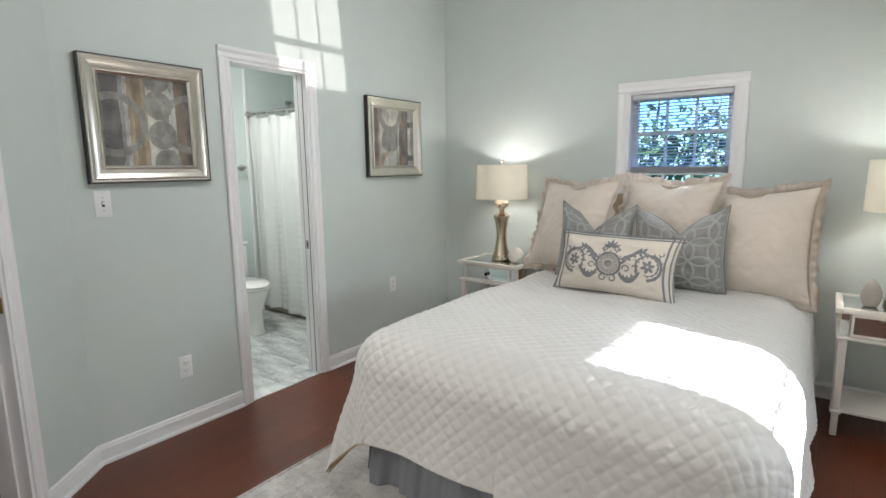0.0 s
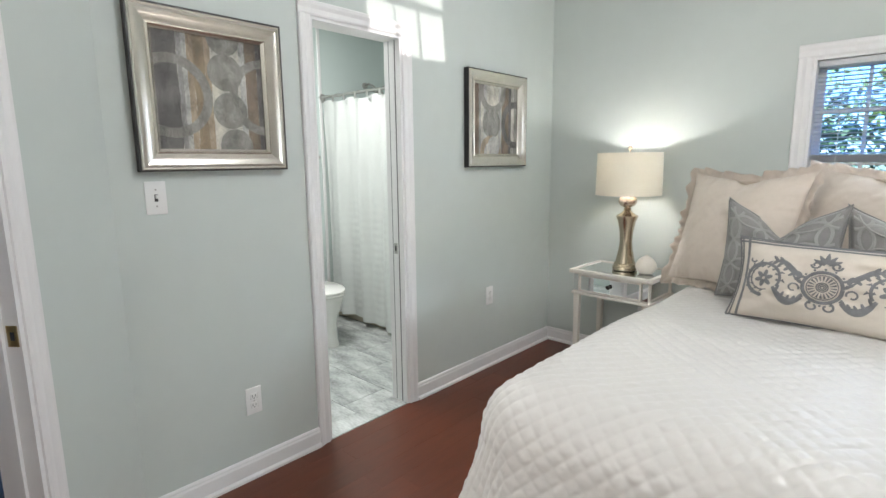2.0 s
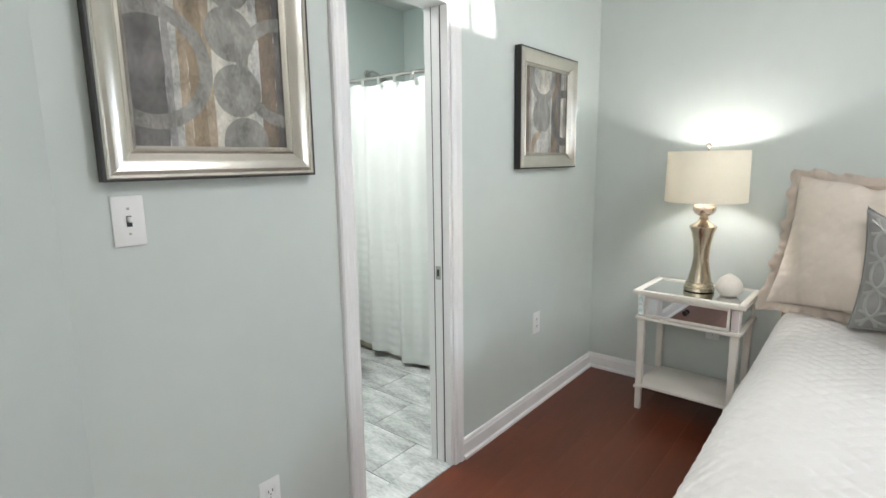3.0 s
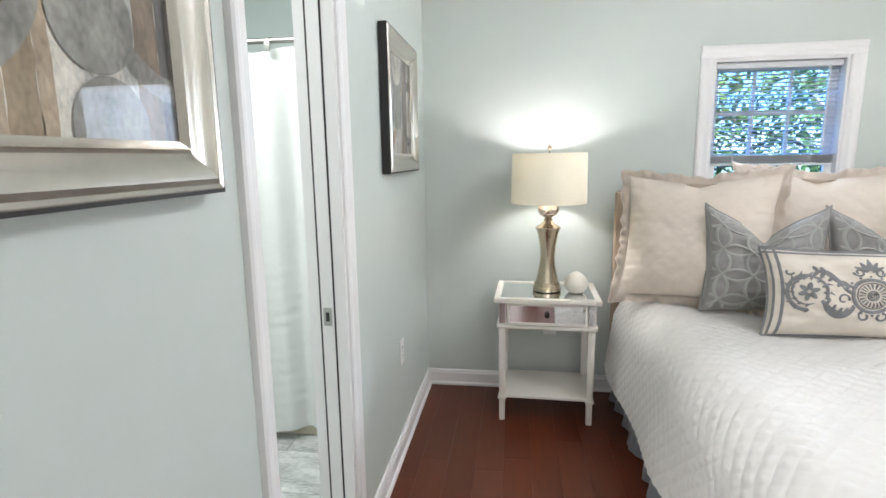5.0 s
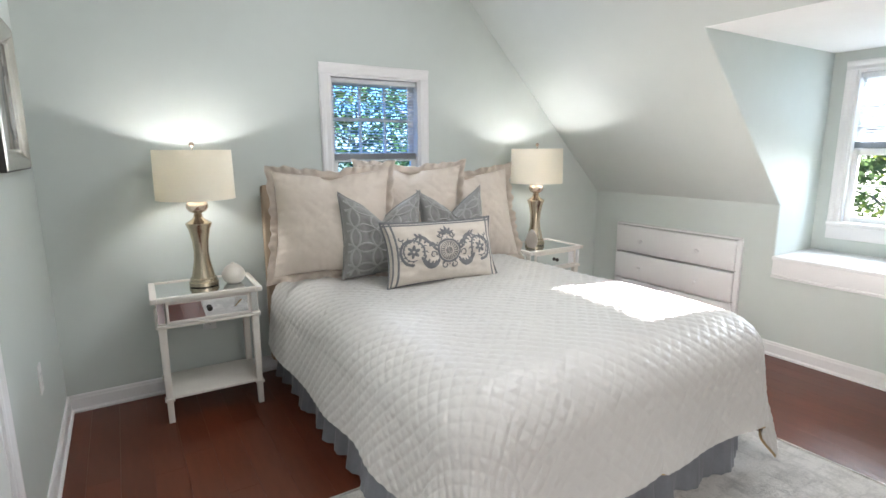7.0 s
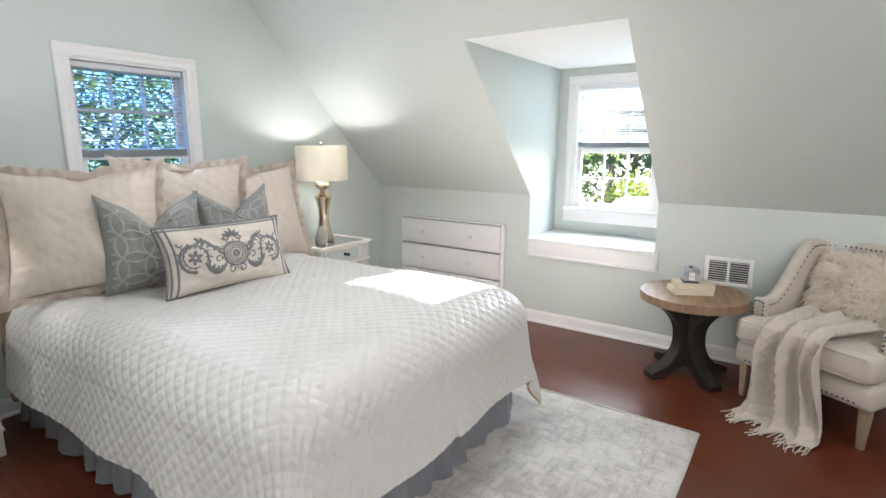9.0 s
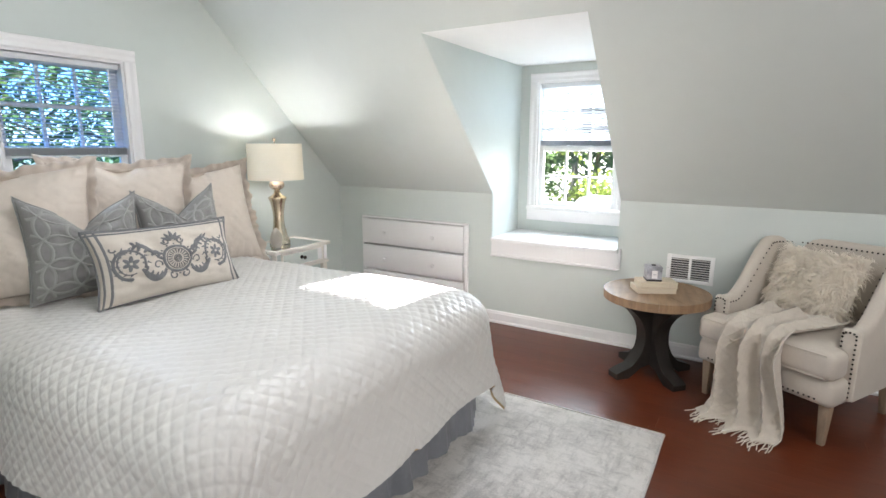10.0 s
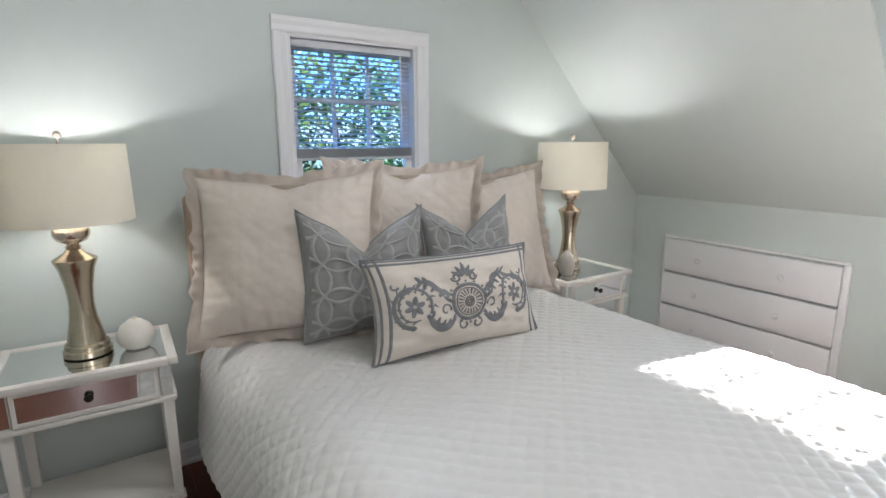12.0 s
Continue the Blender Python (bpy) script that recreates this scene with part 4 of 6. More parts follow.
def sham(m, w, h, depth, seed, label):
    """Large square sham with a ruffled flange."""
    t = thing("euro_sham", label, "pillow", m, group="cream pillow shams")
    at = pillow_surface(w - 0.09, h - 0.09, depth, chop=0.012, ears=0.085, seed=seed, full=0.75, quilted=0.075)
    body = pillow_body(at, 90)
    bmesh.ops.translate(body, vec=(0, 0, 0.045), verts=body.verts)
    part("cushion", body, SHAM, t, angle=80)
    n = 80
    edge = [(-1 + 2 * i / n, -1) for i in range(n)] + [(1, -1 + 2 * i / n) for i in range(n)] + [(1 - 2 * i / n, 1) for i in range(n)] + [(-1, 1 - 2 * i / n) for i in range(n)]
    bm = bmesh.new()
    rings = []
    for k in range(5):
        f = k / 4
        ring = []
        for i, (u, v) in enumerate(edge):
            p = at(u, v) + Vector((0, 0, 0.045))
            ou = u if abs(u) > 0.999 else u ** 5
            ov = v if abs(v) > 0.999 else v ** 5
            wob = (0.010 * math.sin(i * 0.83 + seed * 2 + 2 * math.sin(i * 0.11)) + 0.011 * math.sin(i * 0.29 + seed)) * f
            reach = 0.040 * f * (1 + 0.12 * math.sin(i * 0.47 + seed))
            q = p + Vector((ou * reach, wob - 0.006 * f - 0.006 * math.sin(math.pi * f), ov * reach))
            ring.append(bm.verts.new(q))
        rings.append(ring)
    for a, b in zip(rings, rings[1:]):
        for i in range(len(edge)):
            j = (i + 1) % len(edge)
            bm.faces.new((a[i], a[j], b[j], b[i]))
    bmesh.ops.solidify(bm, geom=bm.faces[:], thickness=0.005)
    part("flange", bm, SHAM, t, "ruffled cream flange", angle=80)
    return t


def grey_cushion(m, seed, label):
    t = thing("throw_pillow", label, "pillow", m, group="grey embroidered cushions")
    at = pillow_surface(0.485, 0.455, 0.17, chop=0.11, ears=0.08, seed=seed)
    part("cushion", pillow_body(at, 40), GREYCUSH, t, angle=80)
    ASPECT[0] = 1.0
    r, step = 0.36, 0.50
    for a in range(-3, 4):
        for b in range(-3, 4):
            runs = [[]]
            for k in range(33):
                ang = 2 * math.pi * k / 32
                u, v = a * step + r * math.cos(ang), b * step + r * math.sin(ang)
                if abs(u) < 0.96 and abs(v) < 0.96:
                    runs[-1].append((u, v))
                elif runs[-1]:
                    runs.append([])
            for run in runs:
                if len(run) > 2:
                    bm = bmesh.new()
                    ribbon(bm, at, run, 0.027, 0.0045)
                    part("embroidered_ring", bm, GREYTHREAD, t, angle=80)
    part("piping", piping(at, 0.004), GREYCUSH, t)
    return t


def lumbar(m):
    t = thing("lumbar_pillow", "ivory lumbar pillow with slate scroll embroidery", "pillow", m)
    w, h = 0.675, 0.345
    flat = pillow_surface(w, h, 0.17, chop=0.0, ears=0.085, seed=5)
    part("cushion", pillow_body(flat, 44), LINEN, t, angle=80)
    part("piping", piping(flat, 0.005), MOTIF, t, "slate piped edge")
    k = w / h
    ASPECT[0], WEIGHT[0] = k, 0.95
    bm = bmesh.new()

    def at(u, v, side=-1.0, lift=0.0):
        """The motif, drawn a fifth larger."""
        return flat(max(-0.95, min(0.95, u * 1.2)), max(-0.95, min(0.95, v * 1.12)), side, lift)

    def arc(cx, cy, r0, r1, a0, a1, n=30):
        """Spiral arc; centre in units of half the height, measured across as well."""
        out = []
        for i in range(n + 1):
            f = i / n
            a, r = radians(a0 + (a1 - a0) * f), r0 + (r1 - r0) * f
            out.append(((cx + r * math.cos(a)) / k, cy + r * math.sin(a)))
        return out

    # medallion
    ribbon(bm, at, arc(0, -0.06, 0.31, 0.31, 0, 360, 48), 0.034)
    ribbon(bm, at, arc(0, -0.06, 0.245, 0.245, 0, 360, 40), 0.010)
    for q in range(3):
        ribbon(bm, at, arc(0, -0.06, 0.03 + 0.03 * q, 0.03 + 0.03 * q, 0, 360, 16), 0.011)
    for i in range(20):
        a = 2 * math.pi * i / 20
        ribbon(bm, at, [((0.125 + 0.033 * s) * math.cos(a) / k, -0.06 + (0.125 + 0.033 * s) * math.sin(a)) for s in range(4)], lambda f: 0.008 + 0.012 * f)
    for i in range(14):                                   # beads round the medallion
        a = 2 * math.pi * (i + 0.5) / 14
        ribbon(bm, at, arc(0.375 * math.cos(a), -0.06 + 0.375 * math.sin(a), 0.012, 0.012, 0, 360, 8), 0.012)
    # palmette above, leaf below
    for a in (-62, -32, 0, 32, 62):
        base, tip = radians(90 + a), 0.26 if a == 0 else 0.22
        ribbon(bm, at, [((0.03 + tip * s) * math.cos(base) / k, 0.40 + (0.03 + tip * s) * math.sin(base)) for s in (0, 0.25, 0.5, 0.75, 1)],
               lambda s: 0.012 + 0.034 * math.sin(math.pi * min(1, s + 0.08)))
    for s in (-1, 1):
        ribbon(bm, at, arc(s * 0.16, 0.40, 0.085, 0.03, 90 - s * 90, 90 - s * 90 - s * 420, 24), 0.020)
        ribbon(bm, at, arc(s * 0.12, -0.46, 0.11, 0.04, 90, 90 - s * 330, 24), 0.020)
        # great scroll with its curl
        ribbon(bm, at, [((s * (0.30 + 0.52 * f)) / k, -0.32 - 0.20 * math.sin(math.pi * f) + 0.14 * f) for f in [i / 16 for i in range(17)]],
               lambda f: 0.030 + 0.050 * math.sin(math.pi * f))
        ribbon(bm, at, arc(s * 1.02, -0.02, 0.36, 0.30, -90, -90 + s * 300, 40), lambda f: 0.040 - 0.012 * f)
        ribbon(bm, at, arc(s * 1.02, -0.02, 0.285, 0.24, 90, 90 - s * 200, 30), lambda f: 0.026 - 0.014 * f)
        for i in range(6):                                # flower inside the curl
            a = 2 * math.pi * i / 6 + 0.3
            ribbon(bm, at, [((s * 1.02 + (0.03 + 0.038 * q) * math.cos(a)) / k, -0.02 + (0.03 + 0.038 * q) * math.sin(a)) for q in range(5)],
                   lambda f: 0.012 + 0.036 * math.sin(math.pi * min(1.0, f * 0.8 + 0.12)))
        for i in range(5):                                # small leaves off the upper arm and the lower scroll
            f = 0.12 + 0.19 * i
            bx, by = s * (0.28 + 0.60 * f), 0.10 + 0.26 * math.sin(math.pi * 0.5 * f) - 0.05 * math.sin(2 * math.pi * f)
            for up, turn in ((1, 0.9), (-1, 0.7)):
                d = Vector((s * math.cos(turn), up * math.sin(turn)))
                ribbon(bm, at, [((bx + d.x * 0.045 * q) / k, by + d.y * 0.045 * q) for q in range(4)], lambda f: 0.006 + 0.030 * math.sin(math.pi * min(1.0, f * 0.75 + 0.15)))
            lx, ly = s * (0.30 + 0.52 * f), -0.32 - 0.20 * math.sin(math.pi * f) + 0.14 * f
            ribbon(bm, at, [((lx - s * 0.02 * q) / k, ly + 0.045 * q) for q in range(4)], lambda f: 0.006 + 0.026 * math.sin(math.pi * min(1.0, f * 0.75 + 0.15)))
        ribbon(bm, at, [(s * (0.28 + 0.60 * f) / k, 0.10 + 0.26 * math.sin(math.pi * 0.5 * f) - 0.05 * math.sin(2 * math.pi * f)) for f in [i / 16 for i in range(17)]],
               lambda f: 0.020 + 0.040 * math.sin(math.pi * f))
        ribbon(bm, at, [(s * (0.30 + 0.28 * f) / k, -0.02 + 0.30 * f * f) for f in [i / 8 for i in range(9)]], lambda f: 0.034 - 0.024 * f)
        ribbon(bm, at, arc(s * 0.46, -0.14, 0.10, 0.05, 180 if s > 0 else 0, (180 if s > 0 else 0) - s * 300, 18), 0.018)
        ribbon(bm, at, arc(s * 1.30, 0.38, 0.08, 0.03, 200 if s > 0 else -20, (200 if s > 0 else -20) + s * 200, 14), 0.020)
        for i in range(22):
            a = radians(-90 + s * (i % 11) * 27)
            rr = 0.345 if i < 11 else 0.24
            cx, cy = s * 1.02 + rr * math.cos(a), -0.02 + rr * math.sin(a)
            ribbon(bm, at, [((cx + 0.03 * q * math.cos(a + s * 0.7)) / k, cy + 0.03 * q * math.sin(a + s * 0.7)) for q in range(4)],
                   lambda f: 0.026 * (1 - f) + 0.004)
    part("embroidery", bm, MOTIF, t, "slate scroll and medallion embroidery", angle=80)
    WEIGHT[0] = 1.0
    line = [-0.94 + 1.88 * i / 40 for i in range(41)]
    for off, wd in ((0.93, 0.024), (0.79, 0.034)):
        q = 0.985
        qu = 1 - (1 - off) / k * 1.15
        for s in (-1, 1):
            bm = bmesh.new()
            ribbon(bm, flat, [(s * qu, v * q / 0.94) for v in line], wd)
            part("border_stripe", bm, MOTIF, t, "slate border stripe", angle=80)
    for v, wd in ((0.955, 0.022), (0.875, 0.026)):
        bm = bmesh.new()
        ribbon(bm, flat, [(u / 0.94, v) for u in line], wd)
        part("border_stripe", bm, MOTIF, t, "slate border stripe", angle=80)
    return t


# local -y faces the foot of the bed; each leans back against what stands behind it
sham(pose(-0.80, 3.39, 0.705, -16, 1, -24), 0.735, 0.665, 0.20, 2.0, "cream square sham with ruffled flange propped at the middle")
sham(pose(-1.345, 3.285, 0.675, -18, -1.5, -26), 0.75, 0.69, 0.21, 1.0, "cream square sham with ruffled flange by the brass-based lamp")
sham(pose(-0.300, 3.357, 0.625, -15, -2, -7), 0.73, 0.70, 0.21, 3.0, "cream square sham with ruffled flange leaning over the quilt's edge")
grey_cushion(pose(-1.085, 3.185, 0.700, -8, 1, -7), 6.0, "grey cushion with interlaced circle embroidery and chopped top")
grey_cushion(pose(-0.590, 3.185, 0.700, -8, -1, 5), 7.0, "grey cushion with raised silver circle embroidery")
lumbar(pose(-0.862, 2.888, 0.698, -18, 0.5, -4))


# ---- wall pictures ----
def stripe_paint(name, colour):
    return material(name, colour, 0.7, vary=0.65, scale=16, bump=0.2, bump_scale=90, stretch=(1, 1, 0.6))


ART = {"dark": stripe_paint("art_dark_taupe", (0.14, 0.13, 0.125)), "grey": stripe_paint("art_grey", (0.30, 0.29, 0.28)),
       "pale": stripe_paint("art_pale_grey", (0.44, 0.43, 0.41)), "tan": stripe_paint("art_tan", (0.36, 0.28, 0.20)),
       "ochre": stripe_paint("art_ochre", (0.27, 0.205, 0.135)), "cream": stripe_paint("art_cream", (0.56, 0.53, 0.47)),
       "brown": stripe_paint("art_brown", (0.20, 0.15, 0.11)), "stone": stripe_paint("art_stone", (0.26, 0.25, 0.225))}


def picture(m, w, h, stripes, discs, label):
    """Framed abstract print. Local x to the viewer's right, y out of the wall, z up, origin at the bottom left corner."""
    t = thing("framed_picture", label, "picture", m, group="framed abstract prints")
    fw = 0.078
    prof = [(0.0, 0.004), (0.0, 0.034), (0.005, 0.040), (0.011, 0.037), (0.020, 0.041), (0.034, 0.038), (0.052, 0.026), (0.060, 0.022), (0.066, 0.026), (0.070, 0.022), (fw, 0.016), (fw, 0.006)]
    for k, (cx, cz, ln, ang) in enumerate(((w / 2, 0, w, 0), (w, h / 2, h, 90), (w / 2, h, w, 180), (0, h / 2, h, 270))):
        bm = bmesh.new()
        rows = []
        for s in (-1, 1):
            rows.append([bm.verts.new((s * (ln / 2 - a), b, a)) for a, b in prof])
        n = len(prof)
        for i in range(n):
            bm.faces.new((rows[0][i], rows[0][(i + 1) % n], rows[1][(i + 1) % n], rows[1][i]))
        bm.faces.new(rows[0])
        bm.faces.new(rows[1])
        bmesh.ops.transform(bm, matrix=Matrix.Translation((cx, 0, cz)) @ Matrix.Rotation(radians(-ang), 4, "Y"), verts=bm.verts)
        part("frame_side", bm, SILVERFRAME, t, angle=28)
    part("frame_edge", boxes((-0.004, 0.002, 0.002, 0.036, -0.004, h + 0.004), (w - 0.002, w + 0.004, 0.002, 0.036, -0.004, h + 0.004),
                             (0.002, w - 0.002, 0.002, 0.036, -0.004, 0.002), (0.002, w - 0.002, 0.002, 0.036, h - 0.002, h + 0.004)), DARKEDGE_GAP, t, "dark outer edge", smooth=False)
    part("backing", boxes((0.004, w - 0.004, 0.001, 0.005, 0.004, h - 0.004)), DARKEDGE_GAP, t, smooth=False)
    x0, z0, aw, ah = fw - 0.004, fw - 0.004, w - 2 * fw + 0.008, h - 2 * fw + 0.008
    canvas = part("print", boxes((x0, x0 + aw, 0.005, 0.0075, z0, z0 + ah)), ART["cream"], t, "abstract print of stripes and circles", smooth=False)
    rng = random.Random(int(w * 1000))
    for a, b, c in stripes:
        bm = bmesh.new()
        n = 24
        le = [x0 + aw * max(0, a + (rng.random() - 0.5) * 0.008 * (a > 0)) for _ in range(n + 1)]
        re = [x0 + aw * min(1, b + (rng.random() - 0.5) * 0.008 * (b < 1)) for _ in range(n + 1)]
        vl = [bm.verts.new((le[i], 0.0079, z0 + ah * i / n)) for i in range(n + 1)]
        vr = [bm.verts.new((re[i], 0.0079, z0 + ah * i / n)) for i in range(n + 1)]
        for i in range(n):
            bm.faces.new((vl[i], vr[i], vr[i + 1], vl[i + 1]))
        part("painted_stripe", bm, ART[c], canvas, smooth=False)
    for k, (cx, cz, r, inner, c) in enumerate(discs):
        bm = bmesh.new()
        y = 0.0084 + 0.0003 * k
        ring = []
        for i in range(49):
            a = 2 * math.pi * i / 48
            pts = []
            for rr in (inner, r):
                px, pz = cx + rr * math.cos(a), cz + rr * math.sin(a) * aw / ah
                pts.append((x0 + aw * min(1, max(0, px)), y, z0 + ah * min(1, max(0, pz))))
            ring.append(pts)
        for a, b in zip(ring, ring[1:]):
            q = [bm.verts.new(p) for p in (a[0], a[1], b[1], b[0])]
            bm.faces.new(q)
        bmesh.ops.remove_doubles(bm, verts=bm.verts, dist=1e-5)
        bmesh.ops.dissolve_degenerate(bm, dist=1e-6, edges=bm.edges)
        part("painted_ring" if inner else "painted_disc", bm, ART[c], canvas, smooth=False)
    g = part("glass", boxes((x0 - 0.002, x0 + aw + 0.002, 0.0145, 0.0155, z0 - 0.002, z0 + ah + 0.002)), PICGLASS, t, smooth=False)
    g.visible_shadow = False
    return t


picture(Matrix.Translation((W + 0.002, 1.112, 1.343)) @ Matrix(((0, 1, 0, 0), (1, 0, 0, 0), (0, 0, 1, 0), (0, 0, 0, 1))), 0.565, 0.570,
        [(0, 0.21, "dark"), (0.21, 0.255, "grey"), (0.255, 0.295, "pale"), (0.295, 0.35, "tan"), (0.35, 0.45, "ochre"), (0.45, 0.50, "tan"),
         (0.77, 0.83, "pale"), (0.83, 0.945, "brown"), (0.945, 1.0, "dark")],
        [(0.14, 0.46, 0.36, 0.275, "stone"), (1.02, 0.50, 0.36, 0.28, "stone"), (0.63, 1.0, 0.155, 0, "stone"), (0.63, 0.70, 0.165, 0, "stone"),
         (0.66, 0.36, 0.165, 0, "stone"), (0.70, 0.04, 0.16, 0, "stone")],
        "silver-framed abstract print with stripes and circles")
picture(Matrix.Translation((W + 0.002, 2.892, 1.333)) @ Matrix(((0, 1, 0, 0), (1, 0, 0, 0), (0, 0, 1, 0), (0, 0, 0, 1))), 0.600, 0.570,
        [(0, 0.12, "brown"), (0.12, 0.16, "grey"), (0.22, 0.30, "pale"), (0.56, 0.62, "pale"), (0.63, 0.80, "brown"), (0.80, 0.86, "dark"), (0.93, 1.0, "stone")],
        [(0.42, 0.92, 0.30, 0.20, "stone"), (0.40, 0.45, 0.20, 0, "stone"), (0.95, 0.45, 0.33, 0.24, "dark"), (0.38, 0.02, 0.24, 0.15, "tan"), (0.45, 0.12, 0.14, 0, "pale")],
        "silver-framed abstract print with brown stripe")


# ---- switch, outlets, vent ----
def wall_plate(name, m, label, category, kind):
    t = thing(name, label, category, m)
    part("plate", boxes((-0.036, 0.036, 0.0, 0.006, -0.060, 0.060), bevel=0.003), PLASTIC, t)
    if kind == "switch":
        part("toggle_slot", boxes((-0.006, 0.006, 0.0062, 0.0068, -0.013, 0.013)), SLOTSHADE, t, smooth=False)
        part("toggle", boxes((-0.004, 0.004, 0.006, 0.018, -0.002, 0.011), bevel=0.002), PLASTIC, t)
        for z in (-0.030, 0.030):
            part("screw", boxes((-0.003, 0.003, 0.006, 0.0072, z - 0.003, z + 0.003), bevel=0.0008), STEEL, t)
    else:
        for z in (-0.020, 0.020):
            face = part("socket_face", boxes((-0.016, 0.016, 0.006, 0.0075, z - 0.014, z + 0.014), bevel=0.002), PLASTIC, t)
            part("socket_slot", boxes((-0.008, -0.0055, 0.0076, 0.008, z - 0.003, z + 0.007)), SLOTSHADE, face, smooth=False)
            part("socket_slot", boxes((0.0055, 0.008, 0.0076, 0.008, z - 0.003, z + 0.007)), SLOTSHADE, face, smooth=False)
            part("socket_slot", boxes((-0.002, 0.002, 0.0076, 0.008, z - 0.011, z - 0.007)), SLOTSHADE, face, smooth=False)
        part("screw", boxes((-0.002, 0.002, 0.006, 0.0078, -0.002, 0.002)), STEEL, t, smooth=False)
    return t


def on_west(y, z):
    return Matrix(((0, 1, 0, W), (1, 0, 0, y), (0, 0, 1, z), (0, 0, 0, 1)))


wall_plate("light_switch", on_west(1.160, 1.245), "white plastic toggle light switch on the wall", "light switch", "switch")
wall_plate("wall_outlet", on_west(1.47, 0.350), "white duplex wall outlet by the bathroom door", "outlet", "outlet")
wall_plate("wall_outlet", on_west(3.142, 0.487), "white duplex wall outlet near the nightstand", "outlet", "outlet")
wall_plate("wall_outlet", Matrix(((-1, 0, 0, -1.93), (0, -1, 0, N), (0, 0, 1, 0.40), (0, 0, 0, 1))), "white duplex wall outlet behind the nightstand", "outlet", "outlet")


def vent():
    t = thing("wall_vent", "white metal louvred air return grille on the knee wall", "vent")
    y0, y1, z0, z1 = 0.748, 1.030, 0.515, 0.700
    x = E
    # Dark sheet for the shade behind the louvres.
    part("backing", boxes((x - 0.003, x - 0.001, y0 + 0.01, y1 - 0.01, z0 + 0.01, z1 - 0.01)), SLOTSHADE, t, smooth=False)
    part("frame", boxes((x - 0.012, x - 0.001, y0, y0 + 0.026, z0, z1), (x - 0.012, x - 0.001, y1 - 0.026, y1, z0, z1), (x - 0.012, x - 0.001, y0 + 0.026, y1 - 0.026, z0, z0 + 0.024),
                        (x - 0.012, x - 0.001, y0 + 0.026, y1 - 0.026, z1 - 0.024, z1), (x - 0.011, x - 0.001, (y0 + y1) / 2 - 0.008, (y0 + y1) / 2 + 0.008, z0 + 0.024, z1 - 0.024), bevel=0.002), PLASTIC, t)
    for c in range(2):
        a = y0 + 0.026 if c == 0 else (y0 + y1) / 2 + 0.008
        b = (y0 + y1) / 2 - 0.008 if c == 0 else y1 - 0.026
        for k in range(9):
            z = z0 + 0.032 + k * 0.0152
            bm = boxes((-0.0045, 0.0045, a, b, -0.001, 0.001))
            bmesh.ops.transform(bm, matrix=Matrix.Translation((x - 0.0065, 0, z)) @ Matrix.Rotation(radians(40), 4, "Y"), verts=bm.verts)
            part("slat", bm, PLASTIC, t, smooth=False)
    part("screw", boxes((x - 0.0135, x - 0.012, y1 - 0.014, y1 - 0.008, (z0 + z1) / 2 - 0.003, (z0 + z1) / 2 + 0.003)), STEEL, t, smooth=False)


vent()


# ---- rug ----
def rug():
    t = thing("rug", "pale grey distressed low-pile area rug under the bed", "rug")

    def top(u, v):
        x, y = -1.89 + 2.19 * u, 0.83 + 1.60 * v
        e = min(u, 1 - u, v, 1 - v) * 20
        wob = 0.004 * noise.noise((x * 4, y * 4, 0))
        return x + wob, y + wob, 0.013 * smooth(e * 2) + 0.0015 * noise.noise((x * 40, y * 40, 2)) + 0.002
    part("woven_top", sheet(top, 150, 110), RUGPILE, t, angle=80)
    part("binding", boxes((-1.886, 0.296, 0.834, 0.842, 0, 0.012), (-1.886, 0.296, 2.418, 2.426, 0, 0.012), (-1.886, -1.878, 0.842, 2.418, 0, 0.012), (0.288, 0.296, 0.842, 2.418, 0, 0.012), bevel=0.003), RUGPILE, t)


rug()


# ---- side table and what stands on it ----
TX, TY, TH = 1.03, 1.03, 0.53


